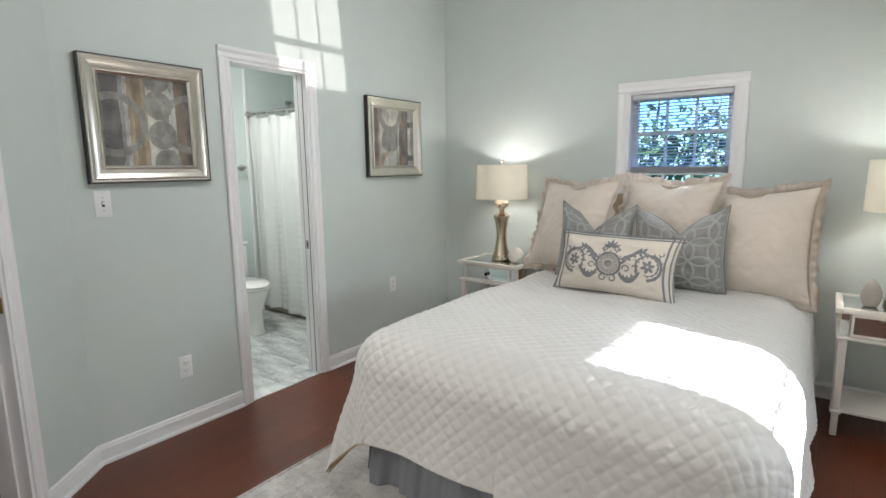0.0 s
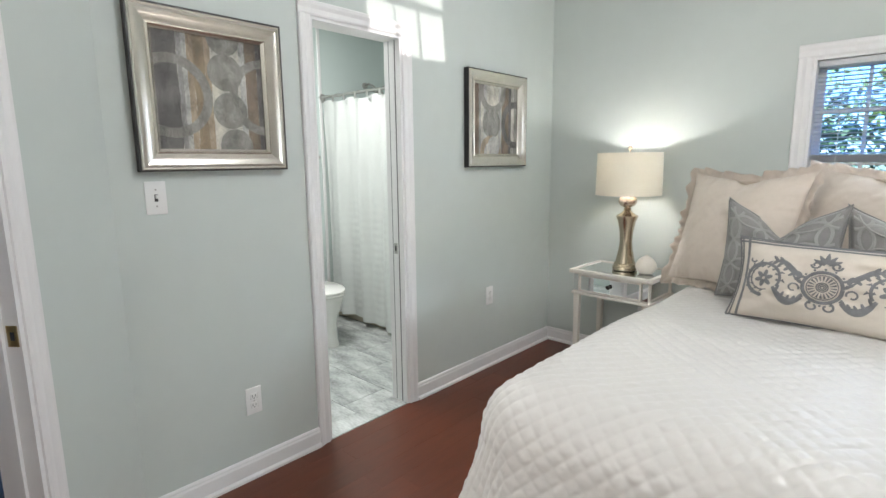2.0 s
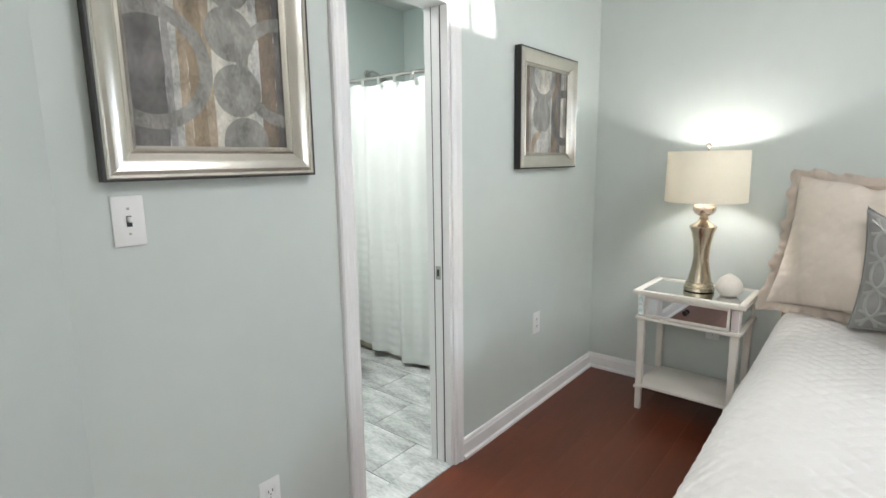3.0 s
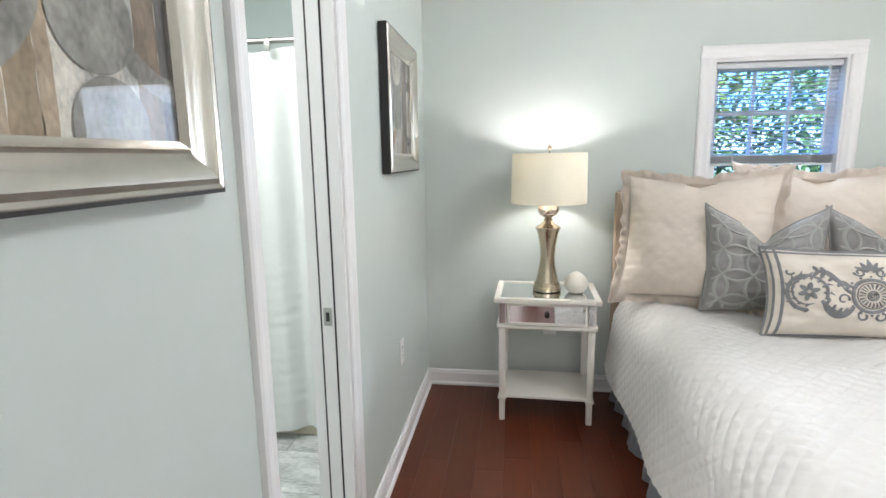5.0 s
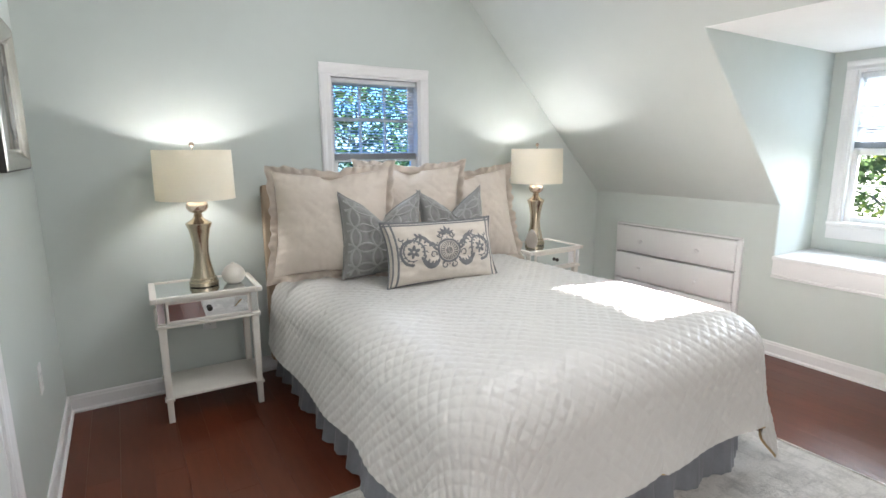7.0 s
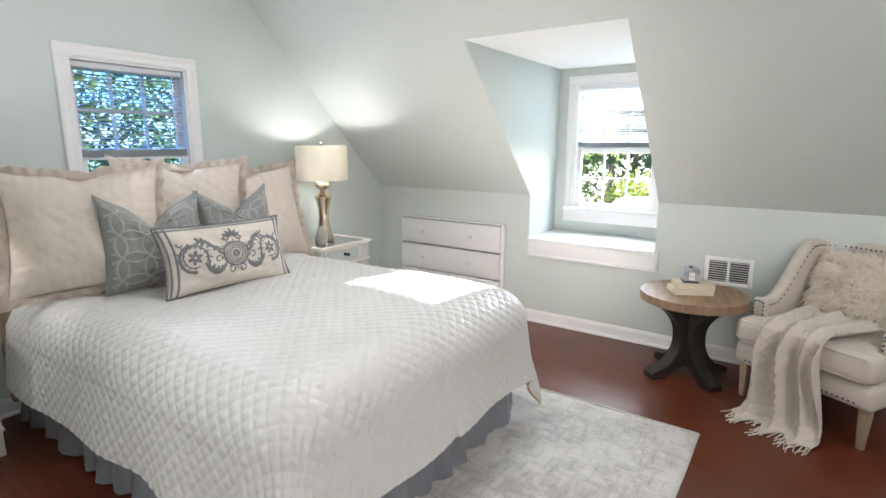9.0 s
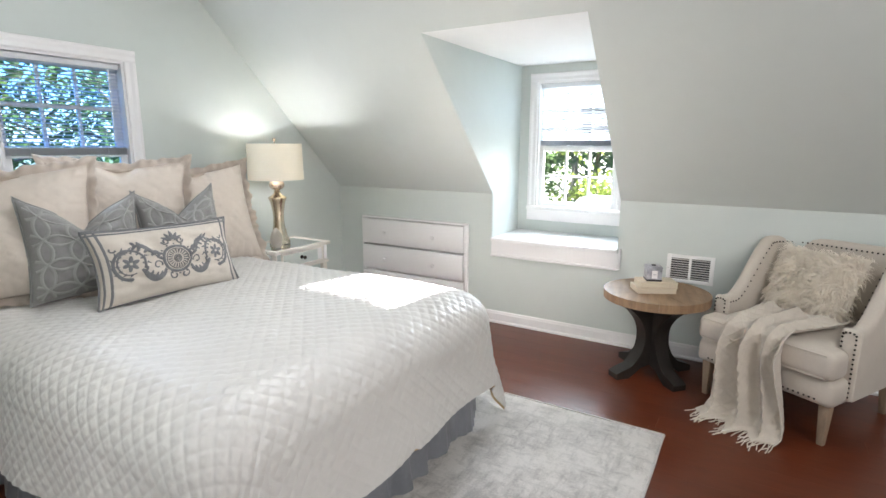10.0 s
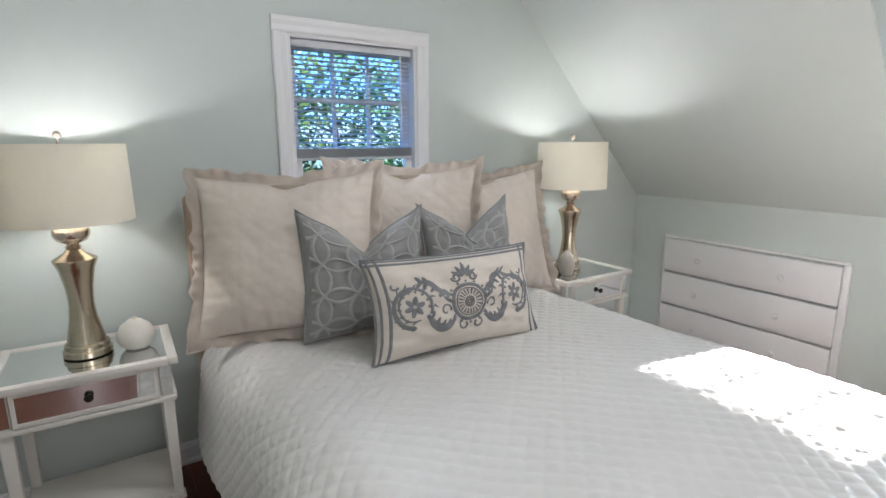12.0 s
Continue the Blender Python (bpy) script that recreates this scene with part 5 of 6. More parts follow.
def side_table():
    t = thing("side_table", "round oak side table on a black curved pedestal", "side table", pose(TX, TY, 0, 0, 0, 12))
    R = 0.305
    for k in range(12):                                   # wedge boards of the top
        a0, a1 = 2 * math.pi * k / 12 + 0.003, 2 * math.pi * (k + 1) / 12 - 0.003
        mid = (a0 + a1) / 2
        rim = [((R - 0.022) * math.cos(a0 + (a1 - a0) * i / 5), (R - 0.022) * math.sin(a0 + (a1 - a0) * i / 5)) for i in range(6)]
        bm = prism([(0.004 * math.cos(mid), 0.004 * math.sin(mid))] + rim, "z", TH - 0.040, TH)
        part("top_board", bm, TABLETOP, t, smooth=False)
    for k in range(16):                                   # blocks of the rim
        a0, a1 = 2 * math.pi * k / 16 + 0.002, 2 * math.pi * (k + 1) / 16 - 0.002
        outer = [(R * math.cos(a0 + (a1 - a0) * i / 4), R * math.sin(a0 + (a1 - a0) * i / 4)) for i in range(5)]
        inner = [((R - 0.0215) * math.cos(a0 + (a1 - a0) * i / 4), (R - 0.0215) * math.sin(a0 + (a1 - a0) * i / 4)) for i in range(4, -1, -1)]
        part("rim_block", prism(outer + inner, "z", TH - 0.048, TH + 0.001), TABLETOP, t, smooth=False)
    # two crossing boards with curved sides
    half = []
    for i in range(25):
        f = i / 24
        z = 0.02 + f * (TH - 0.10)
        w = 0.085 + 0.155 * (abs(f - 0.52) / 0.52) ** 2.3
        half.append((w, z))
    foot = [(0.235, 0.0), (0.265, 0.0), (0.268, 0.035), (0.236, 0.050)]
    right = foot + half[3:] + [(0.225, TH - 0.082), (0.225, TH - 0.049)]
    arch = [(-0.18, 0.0), (-0.10, 0.06), (0.0, 0.085), (0.10, 0.06), (0.18, 0.0)]
    outline = right + [(-x, z) for x, z in reversed(right)] + arch
    for ang in (35, 125):
        bm = prism(outline, "y", -0.043, 0.043)
        bmesh.ops.transform(bm, matrix=Matrix.Rotation(radians(ang), 4, "Z"), verts=bm.verts)
        if ang == 125:
            bmesh.ops.scale(bm, vec=(1, 1, 0.998), verts=bm.verts)
        part("pedestal_board", bm, TABLELEG, t, "black stained curved board", angle=30)
    return t


side_table()


def book(m, w, d, h, label):
    t = thing("book", label, "book", m, group="stacked books")
    part("pages", boxes((0.004, w - 0.003, 0.004, d - 0.004, 0.003, h - 0.003)), PAPER, t, smooth=False)
    part("front_cover", boxes((0, w, 0, d, h - 0.003, h), bevel=0.001), BOOKCOVER, t)
    part("back_cover", boxes((0, w, 0, d, 0, 0.003), bevel=0.001), BOOKCOVER, t)
    part("spine", boxes((-0.003, 0.0, 0, d, 0, h), bevel=0.001), BOOKCOVER, t)


book(pose(TX - 0.130, TY + 0.080, TH + 0.002, 0, 0, -62), 0.225, 0.155, 0.034, "worn cream hardback book lying flat on the table")
book(pose(TX - 0.118, TY + 0.072, TH + 0.037, 0, 0, -65), 0.215, 0.145, 0.032, "worn cream hardback book lying on another")


def candle_tin(m):
    t = thing("candle_box", "grey patterned square candle box with a white label", "candle")
    t.matrix_basis = m
    part("box", boxes((-0.043, 0.043, -0.043, 0.043, 0, 0.086), bevel=0.003), CANDLEBOX, t)
    part("foot_band", boxes((-0.0445, 0.0445, -0.0445, 0.0445, 0, 0.012), bevel=0.002), DARKEDGE_GAP, t)
    part("label", boxes((-0.016, 0.016, -0.0446, -0.0432, 0.018, 0.066)), LABELPAPER, t, smooth=False)
    part("label_bar", boxes((-0.009, 0.009, -0.0450, -0.0447, 0.040, 0.044)), CANDLEBOX, t, smooth=False)
    part("lid", boxes((-0.0445, 0.0445, -0.0445, 0.0445, 0.078, 0.088), bevel=0.003), CANDLEBOX, t)
    part("candle_knob", boxes((-0.012, 0.012, -0.012, 0.012, 0.088, 0.096), bevel=0.004), DARKEDGE_GAP, t)


candle_tin(pose(TX - 0.015, TY + 0.025, TH + 0.070, 0, 0, -68))


# ---- armchair ----
CHAIR = Matrix(((0.505, 0.863, 0, 0.722), (0.863, -0.505, 0, 0.462), (0, 0, 1, 0), (0, 0, 0, 1)))   # local x along the front edge, y towards the back


def armchair():
    t = thing("armchair", "oatmeal linen armchair with swooped arms and nailhead trim", "armchair", CHAIR)
    hw, dp, th = 0.355, 0.70, 0.075

    def path(s):
        """Plan of the arm and back shell's middle line, s 0..1 from one arm's front to the other's; returns point and outward normal."""
        r = 0.17
        xi, yi = hw - th / 2, dp - th / 2
        seg = [yi - r - 0.14, r * math.pi / 2, 2 * (xi - r), r * math.pi / 2, yi - r - 0.14]
        d = s * sum(seg)
        if d < seg[0]:
            return Vector((-xi, 0.14 + d)), Vector((-1, 0))
        d -= seg[0]
        if d < seg[1]:
            a = d / r
            return Vector((-xi + r - r * math.cos(a), yi - r + r * math.sin(a))), Vector((-math.cos(a), math.sin(a)))
        d -= seg[1]
        if d < seg[2]:
            return Vector((-xi + r + d, yi)), Vector((0, 1))
        d -= seg[2]
        if d < seg[3]:
            a = d / r
            return Vector((xi - r + r * math.sin(a), yi - r + r * math.cos(a))), Vector((math.sin(a), math.cos(a)))
        d -= seg[3]
        return Vector((xi, yi - r - d)), Vector((1, 0))

    def height(s):
        e = min(s, 1 - s)
        return 0.565 + 0.295 * smooth((e - 0.03) / 0.22) + 0.012 * smooth(e * 3)

    n = 120
    bm = bmesh.new()
    rows = []
    for i in range(n + 1):
        s = i / n
        p, nr = path(s)
        h = height(s)
        tilt = 0.05 * smooth((min(s, 1 - s) - 0.2) / 0.15)          # the back leans
        prof = [(-0.5, 0.215), (-0.5, 0.40), (-0.5, h - 0.04), (-0.40, h - 0.012), (-0.2, h), (0.2, h), (0.40, h - 0.012), (0.5, h - 0.04), (0.5, 0.40), (0.5, 0.215)]
        ring = []
        for k, z in prof:
            off = k * th + tilt * max(0, z - 0.40) / 0.45
            ring.append(bm.verts.new((p.x + nr.x * off, p.y + nr.y * off, z)))
        rows.append(ring)
    m = len(rows[0])
    for a, b in zip(rows, rows[1:]):
        for k in range(m):
            bm.faces.new((a[k], a[(k + 1) % m], b[(k + 1) % m], b[k]))
    bm.faces.new(rows[0])
    bm.faces.new(rows[-1])
    part("back_shell", bm, UPHOLSTERY, t, angle=50)
    for sx in (-1, 1):                                              # rolled fronts of the arms
        bm = bmesh.new()
        x = sx * (hw - th / 2)
        box(bm, x - th / 2 - 0.004, x + th / 2 + 0.004, 0.108, 0.152, 0.215, 0.568, bevel=0.022, segs=4)
        part("arm_front", bm, UPHOLSTERY, t, angle=60)
    part("seat_base", boxes((-hw + 0.01, hw - 0.01, -0.02, dp - 0.05, 0.205, 0.335), bevel=0.03), UPHOLSTERY, t, angle=60)

    bm = bmesh.new()
    box(bm, -hw + th - 0.004, hw - th + 0.004, -0.030, dp - th - 0.01, 0.337, 0.475, bevel=0.045, segs=5)
    box(bm, -hw + 0.012, hw - 0.012, -0.045, 0.104, 0.338, 0.474, bevel=0.040, segs=5)
    bmesh.ops.subdivide_edges(bm, edges=[e for e in bm.edges if e.calc_length() > 0.2], cuts=8, use_grid_fill=True)
    for v in bm.verts:
        if v.co.z > 0.43:
            v.co.z += 0.022 * (1 - (v.co.x / hw) ** 2) * (1 - ((v.co.y - 0.28) / 0.36) ** 2) + 0.004 * noise.noise(v.co * 9)
    part("seat_cushion", bm, UPHOLSTERY, t, "plump linen seat cushion", angle=60)
    for zz in (0.352, 0.462):
        part("welt", tube([(-hw + 0.05, -0.040, zz), (0, -0.046, zz), (hw - 0.05, -0.040, zz)], 0.004, 6), UPHOLSTERY, t)
    for sx in (-1, 1):
        for y in (0.035, dp - 0.08):
            bm = bmesh.new()
            box(bm, sx * (hw - 0.055) - 0.024, sx * (hw - 0.055) + 0.024, y - 0.024, y + 0.024, 0.0, 0.215, bevel=0.003)
            for v in bm.verts:
                k = 0.58 + 0.42 * v.co.z / 0.215
                cx = sx * (hw - 0.055)
                v.co.x = cx + (v.co.x - cx) * k
                v.co.y = y + (v.co.y - y) * k + (0.03 * (1 - v.co.z / 0.215) if y > 0.3 else 0)
            part("leg", bm, LEGWOOD, t, "tapered limed oak leg")
    # nailheads
    dome = lathe([(0, 0.0035), (0.003, 0.003), (0.0052, 0.001), (0.0052, -0.001), (0, -0.001)], 8)
    me = shared("nailhead", dome, DARKKNOB)
    spots = []
    for i in range(64):                                             # along the outer upper edge
        s = 0.004 + 0.992 * i / 63
        p, nr = path(s)
        h = height(s)
        tilt = 0.05 * smooth((min(s, 1 - s) - 0.2) / 0.15)
        off = -(th / 2 + 0.0) + tilt * max(0, h - 0.06 - 0.40) / 0.45
        spots.append((Vector((p.x + nr.x * off, p.y + nr.y * off, h - 0.030)), Vector((-nr.x, -nr.y, 0))))
    for sx in (-1, 1):
        x = sx * (hw - th / 2)
        for i in range(13):
            for dx in (-0.028, 0.028):
                spots.append((Vector((x + dx, 0.1075, 0.245 + i * 0.0235)), Vector((0, -1, 0))))
        for i in range(5):
            a = math.pi * (i + 0.5) / 5
            spots.append((Vector((x + 0.028 * math.cos(a), 0.1075, 0.540 + 0.014 * math.sin(a)), ), Vector((0, -1, 0))))
    for i in range(24):
        spots.append((Vector((-hw + 0.085 + i * (2 * hw - 0.17) / 23, -0.0205, 0.236)), Vector((0, -1, 0))))
    for p, nr in spots:
        ob = new("nailhead", me)
        ob.parent = t
        ob.matrix_basis = Matrix.Translation(p) @ nr.to_track_quat("Z", "Y").to_matrix().to_4x4()
    return t


armchair()


def fur_pillow():
    m = CHAIR @ pose(0.045, 0.40, 0.462, -24, 0, 6)
    t = thing("fur_pillow", "shaggy ivory faux fur pillow on the armchair", "pillow", m)
    at = pillow_surface(0.44, 0.40, 0.16, ears=0.05, seed=11)
    part("cushion", pillow_body(at, 24), FUR, t, angle=80)
    rng = random.Random(21)
    verts, faces = [], []
    for _ in range(5200):
        u, v = rng.uniform(-1, 1), rng.uniform(-1, 1)
        side = -1.0 if rng.random() < 0.8 else 1.0
        p = at(u, v, side)
        n = Vector((u * abs(u) ** 3, side * 0.8, v * abs(v) ** 3 + 0.05)).normalized()
        clump = Vector((noise.noise((u * 4, v * 4, 1)), noise.noise((u * 4, v * 4, 5)) * 0.3, noise.noise((u * 4, v * 4, 9)) - 0.35))
        d1 = (n * 0.9 + clump * 1.1 + Vector((rng.uniform(-.4, .4), rng.uniform(-.3, .3), rng.uniform(-.4, .4)))).normalized()
        d2 = (d1 + clump * 1.2 + Vector((0, 0, -0.55))).normalized()
        ln = rng.uniform(0.030, 0.062)
        q, e = p + d1 * ln * 0.5, p + d1 * ln * 0.5 + d2 * ln * 0.6
        sd = d1.cross(Vector((rng.uniform(-1, 1), rng.uniform(-1, 1), rng.uniform(-1, 1)))).normalized() * rng.uniform(0.0016, 0.0032)
        b = len(verts)
        verts += [p - sd, p + sd, q - sd * 0.8, q + sd * 0.8, e]
        faces += [(b, b + 1, b + 3, b + 2), (b + 2, b + 3, b + 4)]
    me = bpy.data.meshes.new("fur")
    me.from_pydata([tuple(v) for v in verts], [], faces)
    me.materials.append(FUR)
    ob = new("fur", me)
    ob.parent = t
    tagged(ob, label="long shaggy ivory strands", kind="stuff")


fur_pillow()


def throw_blanket():
    """Knitted throw over the seat, falling in folds to the floor."""
    t = thing("throw_blanket", "cream knitted throw with fringe draped over the chair", "throw blanket", CHAIR)
    # path from the seat's back, over the cushion's front edge and down to the floor
    keys = [(0.30, 0.520), (0.18, 0.516), (0.06, 0.512), (-0.020, 0.503), (-0.066, 0.470), (-0.080, 0.40), (-0.088, 0.30), (-0.098, 0.18), (-0.112, 0.07), (-0.150, 0.022), (-0.215, 0.016)]

    def along(v):
        k = v * (len(keys) - 1)
        i = min(int(k), len(keys) - 2)
        f = k - i
        a, b = keys[i], keys[i + 1]
        return a[0] + (b[0] - a[0]) * f, a[1] + (b[1] - a[1]) * f

    def fn(u, v):
        y, z = along(v)
        spread = 0.42 - 0.07 * smooth(v / 0.35) + 0.02 * smooth((v - 0.75) / 0.25)
        x = 0.035 - 0.06 * smooth(1 - v * 1.6) - 0.045 * smooth((v - 0.45) / 0.4) + (u - 0.5) * spread
        x += 0.020 * math.sin(v * 5 + u * 3)
        bend = u + 0.020 * math.sin(v * 7.0 + 1.0) + 0.05 * math.sin(u * 5.0)
        fold = 1.0 - 1.6 * abs(math.sin(bend * 11.0 + 0.5 * v)) ** 0.8 + 0.25 * math.sin(bend * 31 + 2 + v * 2)
        amp = 0.022 + 0.036 * smooth((v - 0.25) / 0.3)
        down = smooth((v - 0.30) / 0.15)
        cable = 0.006 * max(1 - abs(math.sin(math.pi * (u * 7 + v * 13))) * 3.2, 1 - abs(math.sin(math.pi * (u * 7 - v * 13))) * 3.2, 0.0)
        y -= (fold * amp + 0.012) * down + cable * down
        z += (fold * amp * 0.8 + amp) * (1 - down) + cable * (1 - down)
        return x, y, max(z, 0.012)
    part("knitted_cloth", sheet(fn, 120, 130, 0.005, -1), THROW, t, angle=80)
    rng = random.Random(3)
    for k in range(44):
        u = (k + 0.5) / 44
        p = Vector(fn(u, 1.0))
        d = Vector((rng.uniform(-0.03, 0.03), -rng.uniform(0.04, 0.085), -0.006))
        q = p + d * 0.5 + Vector((rng.uniform(-0.01, 0.01), 0, 0.004))
        e = p + d
        p.z, q.z, e.z = max(p.z - 0.003, 0.006), 0.008, 0.005
        part("fringe_strand", tube([p, q, e], 0.0028, 5), THROW, t)


throw_blanket()


# ---- pocket door edge, strikes ----
def door_hardware():
    # Raised dark strips paint the shade of the pocket slots.
    ob = part("pocket_slot", boxes((-0.0005, 0.0145, -0.086, -0.080, 0.004, DOOR[2] - 0.016), (-0.0005, 0.0145, -0.040, -0.034, 0.004, DOOR[2] - 0.016)), SLOTSHADE, bathdoor, "shade of the pocket slots as raised dark strips", smooth=False)
    ob = part("pocket_door_edge", boxes((0.0, 0.0165, -0.0795, -0.0405, 0.004, DOOR[2] - 0.016)), TRIM, bathdoor, "white edge of the open pocket door", smooth=False)
    part("latch_plate", boxes((0.0165, 0.0178, -0.074, -0.046, 0.865, 0.925), bevel=0.0005), STEEL, ob, "brushed nickel latch plate")
    part("latch_hole", boxes((0.0176, 0.0181, -0.066, -0.054, 0.880, 0.910)), SLOTSHADE, ob, smooth=False)
    stop = part("door_stop", boxes((0.0135, 0.024, -0.075, -0.045, 0.0, HD[2] - 0.015)), TRIM, halldoor, smooth=False)
    part("strike_plate", boxes((0.014, 0.0155, -0.036, -0.004, 0.875, 0.935), bevel=0.0005), BRASS, halldoor, "aged brass strike plate")
    part("strike_hole", boxes((0.0154, 0.0159, -0.026, -0.014, 0.893, 0.917)), SLOTSHADE, halldoor, smooth=False)


door_hardware()

# ---- bathroom ----
RODY = 3.13


def toilet():
    t = thing("toilet", "white porcelain two-piece toilet with closed lid", "toilet", pose(BX + 0.05, 2.66, 0))     # local x away from the wall

    def loft(rings, n=36):
        """Egg-shaped rings (front reach, back reach, half width, z) joined into one skin."""
        bm = bmesh.new()
        rows = []
        for f, b, hw, z in rings:
            c = (f + b) / 2
            row = []
            for i in range(n):
                a = 2 * math.pi * i / n
                ca, sa = math.cos(a), math.sin(a)
                x = c + (f - b) / 2 * ca
                y = hw * sa * (1 - 0.12 * max(0, ca))
                row.append(bm.verts.new((x, y, z)))
            rows.append(row)
        for a, b in zip(rows, rows[1:]):
            for i in range(n):
                bm.faces.new((a[i], a[(i + 1) % n], b[(i + 1) % n], b[i]))
        bm.faces.new(rows[0])
        bm.faces.new(rows[-1])
        return bm
    part("pedestal", loft([(0.67, 0.16, 0.115, 0.0), (0.67, 0.16, 0.115, 0.02), (0.655, 0.17, 0.105, 0.06), (0.65, 0.17, 0.105, 0.18), (0.67, 0.16, 0.130, 0.25)]), PORCELAIN, t, angle=50)
    part("bowl", loft([(0.67, 0.16, 0.130, 0.25), (0.69, 0.14, 0.165, 0.30), (0.70, 0.12, 0.182, 0.345), (0.705, 0.10, 0.186, 0.378), (0.70, 0.10, 0.184, 0.385)]), PORCELAIN, t, angle=50)
    part("seat", loft([(0.708, 0.20, 0.187, 0.387), (0.714, 0.20, 0.191, 0.393), (0.714, 0.20, 0.191, 0.402), (0.708, 0.20, 0.187, 0.407)]), PORCELAIN, t, angle=50)
    part("lid", loft([(0.708, 0.195, 0.187, 0.410), (0.714, 0.195, 0.191, 0.415), (0.712, 0.195, 0.190, 0.426), (0.69, 0.20, 0.175, 0.434)]), PORCELAIN, t, angle=50)
    part("tank", boxes((0.012, 0.195, -0.215, 0.215, 0.385, 0.715), bevel=0.025), PORCELAIN, t)
    part("tank_lid", boxes((0.004, 0.208, -0.226, 0.226, 0.716, 0.745), bevel=0.012), PORCELAIN, t)
    part("flush_lever", tube([(0.196, -0.16, 0.66), (0.215, -0.16, 0.66), (0.218, -0.10, 0.655)], 0.007, 8), STEEL, t, "chrome flush lever")


toilet()


def bathtub():
    t = thing("bathtub", "cream alcove bathtub behind the shower curtain", "bathtub")
    x0, x1, y0, y1, h = BX + 0.002, W - 0.122, RODY + 0.05, BY1 + 0.07, 0.40
    part("apron_panel", boxes((x0, x1, y0, y0 + 0.06, 0.0, h), bevel=0.012), TUBCREAM, t)
    part("rim", boxes((x0, x1, y0 + 0.061, y0 + 0.10, h - 0.05, h), (x0, x1, y1 - 0.08, y1, h - 0.05, h), (x0, x0 + 0.10, y0 + 0.10, y1 - 0.08, h - 0.05, h), (x1 - 0.10, x1, y0 + 0.10, y1 - 0.08, h - 0.05, h)), TUBCREAM, t)
    part("basin", boxes((x0 + 0.05, x1 - 0.05, y0 + 0.07, y1 - 0.05, 0.08, 0.12)), TUBCREAM, t)


TUBCREAM = material("cream_tub_enamel", (0.60, 0.54, 0.43), 0.2, vary=0.05, scale=3)
bathtub()


def shower_curtain():
    t = thing("shower_curtain", "white textured shower curtain drawn along the tub", "shower curtain")

    def fn(u, v):
        x = BX + 0.03 + u * (W - 0.16 - BX - 0.03)
        f = 0.35 + 0.65 * smooth(v * 3)
        y = RODY - 0.012 + f * (0.028 * math.sin(u * 33 + 0.6 * math.sin(v * 2)) + 0.014 * math.sin(u * 71 + 1.3))
        y += 0.0025 * math.sin(v * 190) * smooth((v - 0.35) * 5) * (0.4 + 0.6 * abs(noise.noise((u * 30, v * 8, 0))))
        z = 1.868 - v * 1.815 + 0.012 * math.sin(u * 33) * (1 - v) + 0.02 * v * math.sin(u * 9)
        return x, y, z
    part("cloth", sheet(fn, 220, 160, 0.0015), CURTAIN, t, angle=80)
    bm = bmesh.new()
    for k in range(11):
        x = BX + 0.08 + k * 0.145
        r = part("curtain_hook", boxes((x - 0.014, x + 0.014, RODY - 0.052, RODY - 0.046, 1.855, 1.895), bevel=0.004), STEEL, t, "brushed metal curtain hook")
        part("hook_ring", tube([(x, RODY - 0.046, 1.885), (x, RODY - 0.03, 1.912), (x, RODY, 1.922), (x, RODY + 0.022, 1.905)], 0.002, 5), STEEL, r)
    bm.free()
    rod = thing("curtain_rod", "brushed nickel shower curtain rod", "curtain rod")
    part("bar", tube([(BX + 0.002, RODY, 1.908), (W - 0.122, RODY, 1.908)], 0.012, 12), STEEL, rod)
    for x in (BX + 0.002, W - 0.128):
        bm = lathe([(0, 0), (0.032, 0), (0.030, 0.010), (0.016, 0.018), (0, 0.018)], 18)
        bmesh.ops.transform(bm, matrix=Matrix.Translation((x if x < -3 else x + 0.006, RODY, 1.908)) @ Matrix.Rotation(radians(90 if x < -3 else -90), 4, "Y"), verts=bm.verts)
        part("flange", bm, STEEL, rod)
    sh = thing("wall_shower", "brushed nickel shower head on a short arm", "shower head")
    part("arm", tube([(BX, 3.60, 2.05), (BX + 0.06, 3.60, 2.06), (BX + 0.12, 3.60, 2.035), (BX + 0.16, 3.60, 2.00)], 0.010, 10), STEEL, sh)
    bm = lathe([(0, 0), (0.018, 0), (0.022, -0.02), (0.040, -0.05), (0.042, -0.06), (0, -0.06)], 20)
    bmesh.ops.transform(bm, matrix=Matrix.Translation((BX + 0.155, 3.60, 2.005)) @ Matrix.Rotation(radians(-40), 4, "Y"), verts=bm.verts)
    part("head", bm, STEEL, sh)
    bm = lathe([(0, 0), (0.030, 0), (0.026, 0.012), (0, 0.012)], 18)
    bmesh.ops.transform(bm, matrix=Matrix.Translation((BX, 3.60, 2.05)) @ Matrix.Rotation(radians(90), 4, "Y"), verts=bm.verts)
    part("flange", bm, STEEL, sh)
    # trim strip where the tub surround ends
    structure("trim", boxes((BX + 0.0005, BX + 0.012, RODY - 0.03, RODY - 0.005, 0.0, 2.58)), TRIM, "white strip at the tub surround's edge", "trim", smooth=False)


shower_curtain()


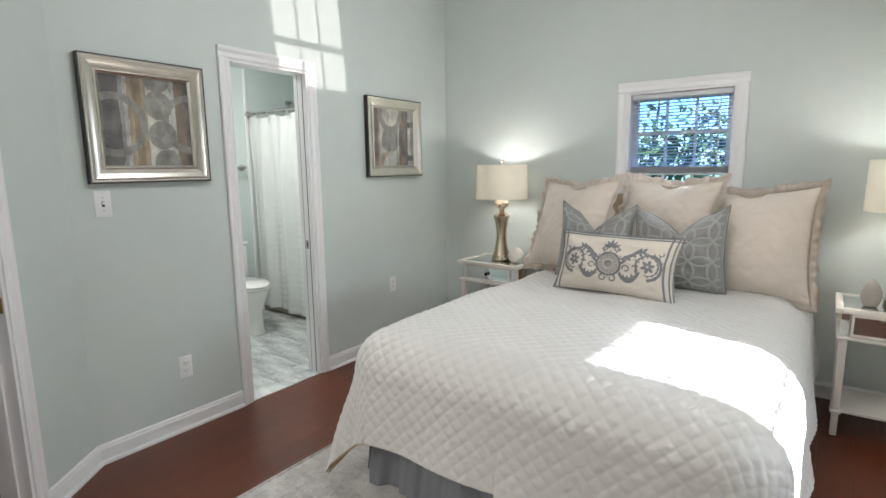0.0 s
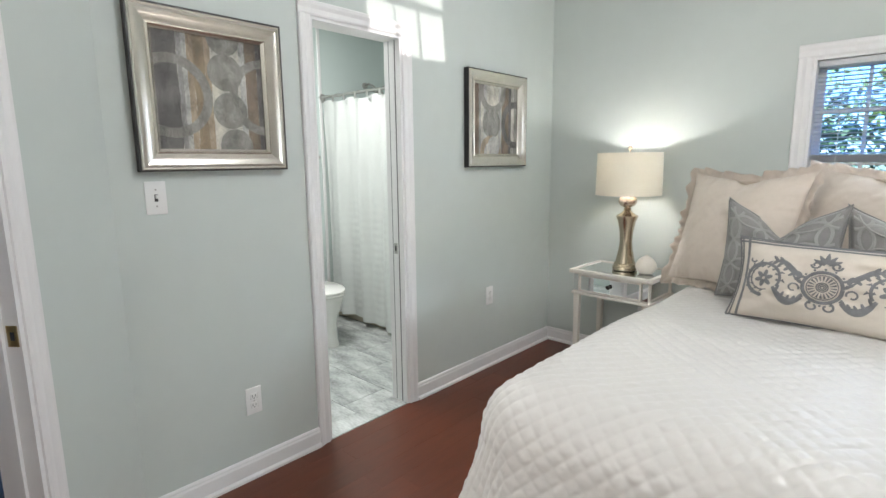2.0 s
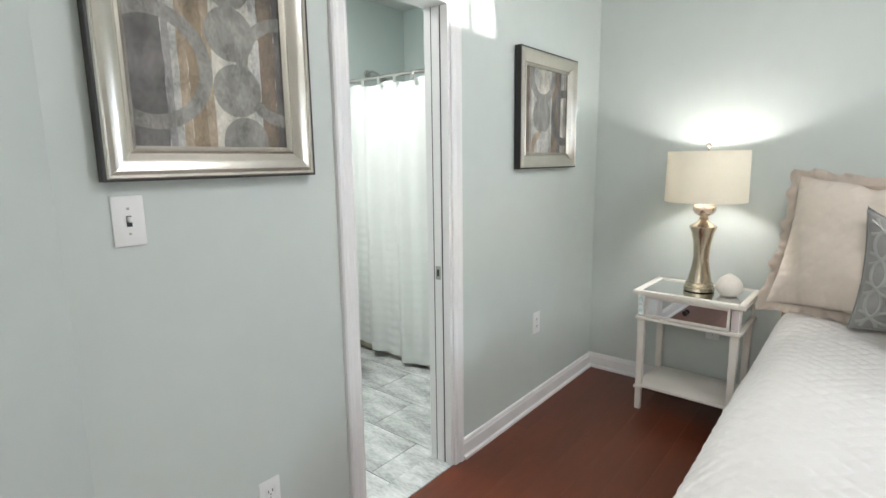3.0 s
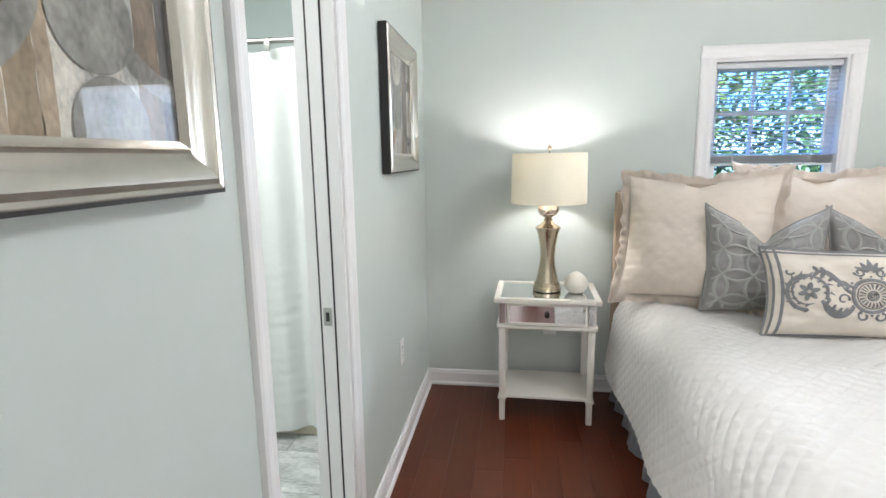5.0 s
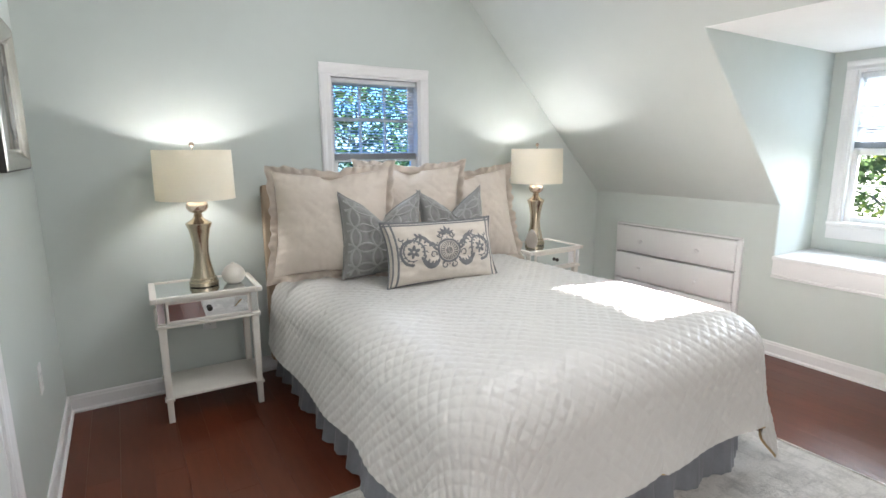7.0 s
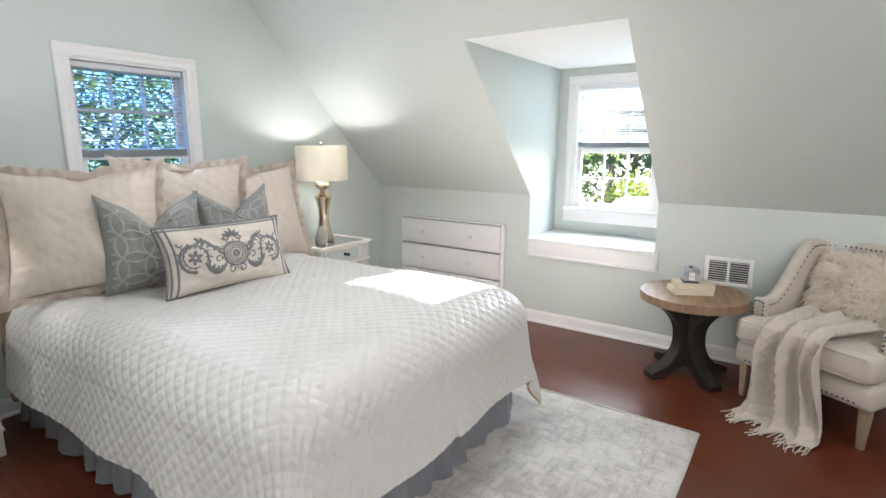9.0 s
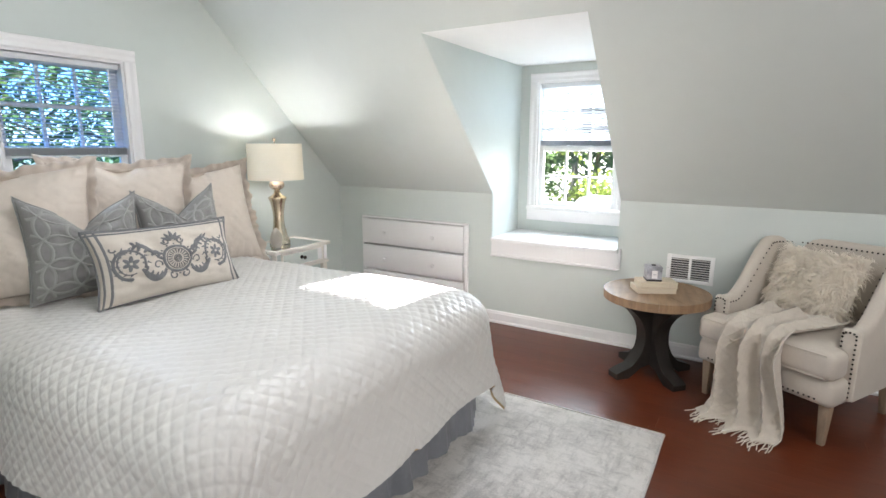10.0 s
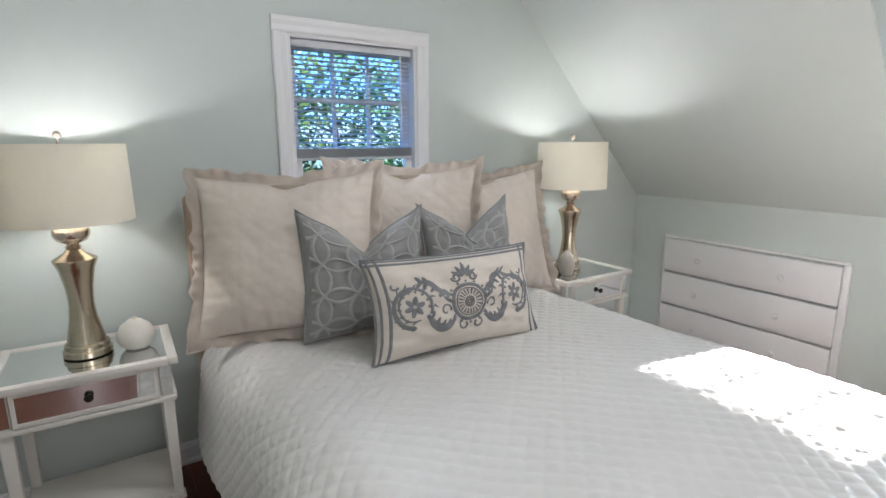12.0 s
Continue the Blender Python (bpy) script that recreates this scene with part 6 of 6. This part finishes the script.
def towel_bar():
    t = thing("towel_bar", "brushed nickel towel bar on the bathroom wall", "towel bar")
    y0, y1, z = 2.43, 3.035, 1.412
    part("bar", tube([(BX + 0.065, y0, z), (BX + 0.065, y1, z)], 0.009, 12), STEEL, t)
    for y in (y0 + 0.01, y1 - 0.01):
        bm = lathe([(0, 0), (0.030, 0), (0.030, 0.008), (0.014, 0.016), (0.012, 0.065), (0.016, 0.075), (0, 0.078)], 20)
        bmesh.ops.transform(bm, matrix=Matrix.Translation((BX, y, z)) @ Matrix.Rotation(radians(90), 4, "Y"), verts=bm.verts)
        part("post", bm, STEEL, t)
    tw = thing("towel", "white terry hand towel hung on the bar", "towel")

    def fn(u, v):
        s = (v - 0.5) * 2
        y = 2.48 + 0.40 * u
        side = 1 if s > 0 else -1
        d = abs(s) * 0.36
        wob = 0.005 * math.sin(u * 14 + s * 2)
        return BX + 0.065 + side * (0.012 if d > 0.012 else d) + wob, y, z + 0.012 - max(0, d - 0.012)
    part("cloth", sheet(fn, 30, 60, 0.006), TERRY, tw, angle=80)


TERRY = material("white_terry", (0.78, 0.78, 0.76), 0.95, vary=0.04, scale=10, bump=0.6, bump_scale=300)
towel_bar()
skirting("baseboard", [(BX, RODY + 0.03), (BX, BY0)], "white bathroom baseboard")
skirting("baseboard", [(-8.1, 2.2), (-8.1, -2.6)], "white hall baseboard")


# ---- outdoors ----
GZ = -3.3
structure("ground", boxes((-400, 400, -400, 400, GZ - 0.5, GZ)), GRASS, "green lawn and far ground", "ground", smooth=False)
structure("wall_outside", boxes((-8.2, 2.1, -2.7, -2.62, GZ, -0.06), (-8.2, 1.5, N + 0.15, N + 0.25, GZ, -0.06), (1.5, 1.6, -2.62, N + 0.15, GZ, -0.06)), TRIM, "white house wall below the attic", "wall", smooth=False)


def leaf_material(name, colour):
    return translucent_material(name, colour, 0.45, rough=0.5)


LEAVES = [leaf_material("green_leaf", (0.07, 0.12, 0.035)), leaf_material("yellow_green_leaf", (0.09, 0.12, 0.022)), leaf_material("deep_green_leaf", (0.045, 0.075, 0.03))]


def tree(x, y, h, crown, n, leaf, size, seed, label, low=0.35):
    """Tapered trunk, limbs, and a crown of single leaves in uneven clumps."""
    t = thing("tree", label, "tree", pose(x, y, GZ), group="trees outside the windows")
    rng = random.Random(seed)
    trunk = tube([(0.1 * math.sin(i * 0.9 + seed), 0.1 * math.cos(i * 1.3 + seed), h * 0.85 * i / 8) for i in range(9)], lambda f: 0.03 * h * 0.6 * (1 - 0.85 * f), 9)
    part("trunk", trunk, BARK, t)
    tips = []
    for k in range(16):
        a, z0 = rng.random() * 6.28, h * (low + 0.5 * rng.random())
        ln = crown * (0.5 + 0.5 * rng.random()) * (1.15 - (z0 / h) * 0.6)
        p = [Vector((0.1, 0.1, z0)), Vector((ln * 0.45 * math.cos(a), ln * 0.45 * math.sin(a), z0 + ln * 0.22)), Vector((ln * math.cos(a + 0.2), ln * math.sin(a + 0.2), z0 + ln * 0.36))]
        part("limb", tube(p, lambda f: 0.006 * h * (1 - 0.8 * f), 6), BARK, t)
        tips += [p[1], p[2], p[2] + Vector((rng.uniform(-1, 1), rng.uniform(-1, 1), rng.uniform(-.4, .8))) * crown * 0.25]
    tips.append(Vector((0, 0, h * 0.92)))
    verts, faces = [], []
    for _ in range(n):
        c = rng.choice(tips)
        d = Vector((rng.gauss(0, 1), rng.gauss(0, 1), rng.gauss(0, 0.7))) * crown * 0.17
        p = c + d
        u = Vector((rng.uniform(-1, 1), rng.uniform(-1, 1), rng.uniform(-1, 1))).normalized()
        w = u.cross(Vector((rng.uniform(-1, 1), rng.uniform(-1, 1), rng.uniform(-1, 1)))).normalized()
        s = size * rng.uniform(0.6, 1.3)
        b = len(verts)
        verts += [p - u * s, p - w * s * 0.42 + u * s * 0.1, p + u * s, p + w * s * 0.42 + u * s * 0.1]
        faces.append((b, b + 1, b + 2, b + 3))
    me = bpy.data.meshes.new("crown")
    me.from_pydata([tuple(v) for v in verts], [], faces)
    me.materials.append(leaf)
    ob = new("crown", me)
    ob.parent = t
    tagged(ob, kind="stuff")


rt = random.Random(77)
for k, (x, y, h, c, lf) in enumerate([(-5.2, 11.5, 8.5, 3.0, 0), (-2.6, 10.2, 7.0, 2.6, 2), (0.4, 11.0, 8.2, 3.0, 1), (3.2, 10.4, 7.4, 2.8, 0), (6.2, 12.0, 8.6, 3.2, 2),  (4.5, 17.0, 8.0, 3.4, 0),
                                  (11.0, 4.7, 5.0, 2.0, 1), (20.0, 7.4, 11.0, 3.6, 2), (22.0, 11.0, 12.0, 3.6, 2), (24.0, 4.0, 8.4, 3.0, 0), (12.6, 8.0, 5.6, 2.2, 1), (28.0, 8.5, 13.0, 4.2, 2), (18.0, 15.0, 11.0, 3.8, 0), (27.0, 5.0, 9.4, 3.2, 2)]):
    tree(x, y, h, c, 3200 if y > 10 and x < 10 else 5200, LEAVES[lf], 0.09 if y > 10 and x < 10 else 0.075 if lf == 1 else 0.16, 100 + k,
         ("sunlit yellow-green tree outside the window" if lf == 1 else "dense green tree outside the window"), low=0.22)


def chimney():
    """White painted stack standing on the ground beside the house."""
    t = thing("chimney", "white painted chimney stack outside the dormer window", "chimney", pose(3.98, 2.11, GZ))
    top = 0.80 - GZ
    part("stack", boxes((-0.22, 0.22, -0.23, 0.23, 0.0, top - 0.16), bevel=0.01), CHIMNEYPAINT, t)
    part("collar", boxes((-0.25, 0.25, -0.26, 0.26, top - 0.16, top - 0.02), bevel=0.03), CHIMNEYPAINT, t, "white rounded collar")
    part("cap", boxes((-0.21, 0.21, -0.22, 0.22, top - 0.02, top), bevel=0.009), CHIMNEYPAINT, t, "white stepped cap")


chimney()


lay_planks()
lay_tiles()
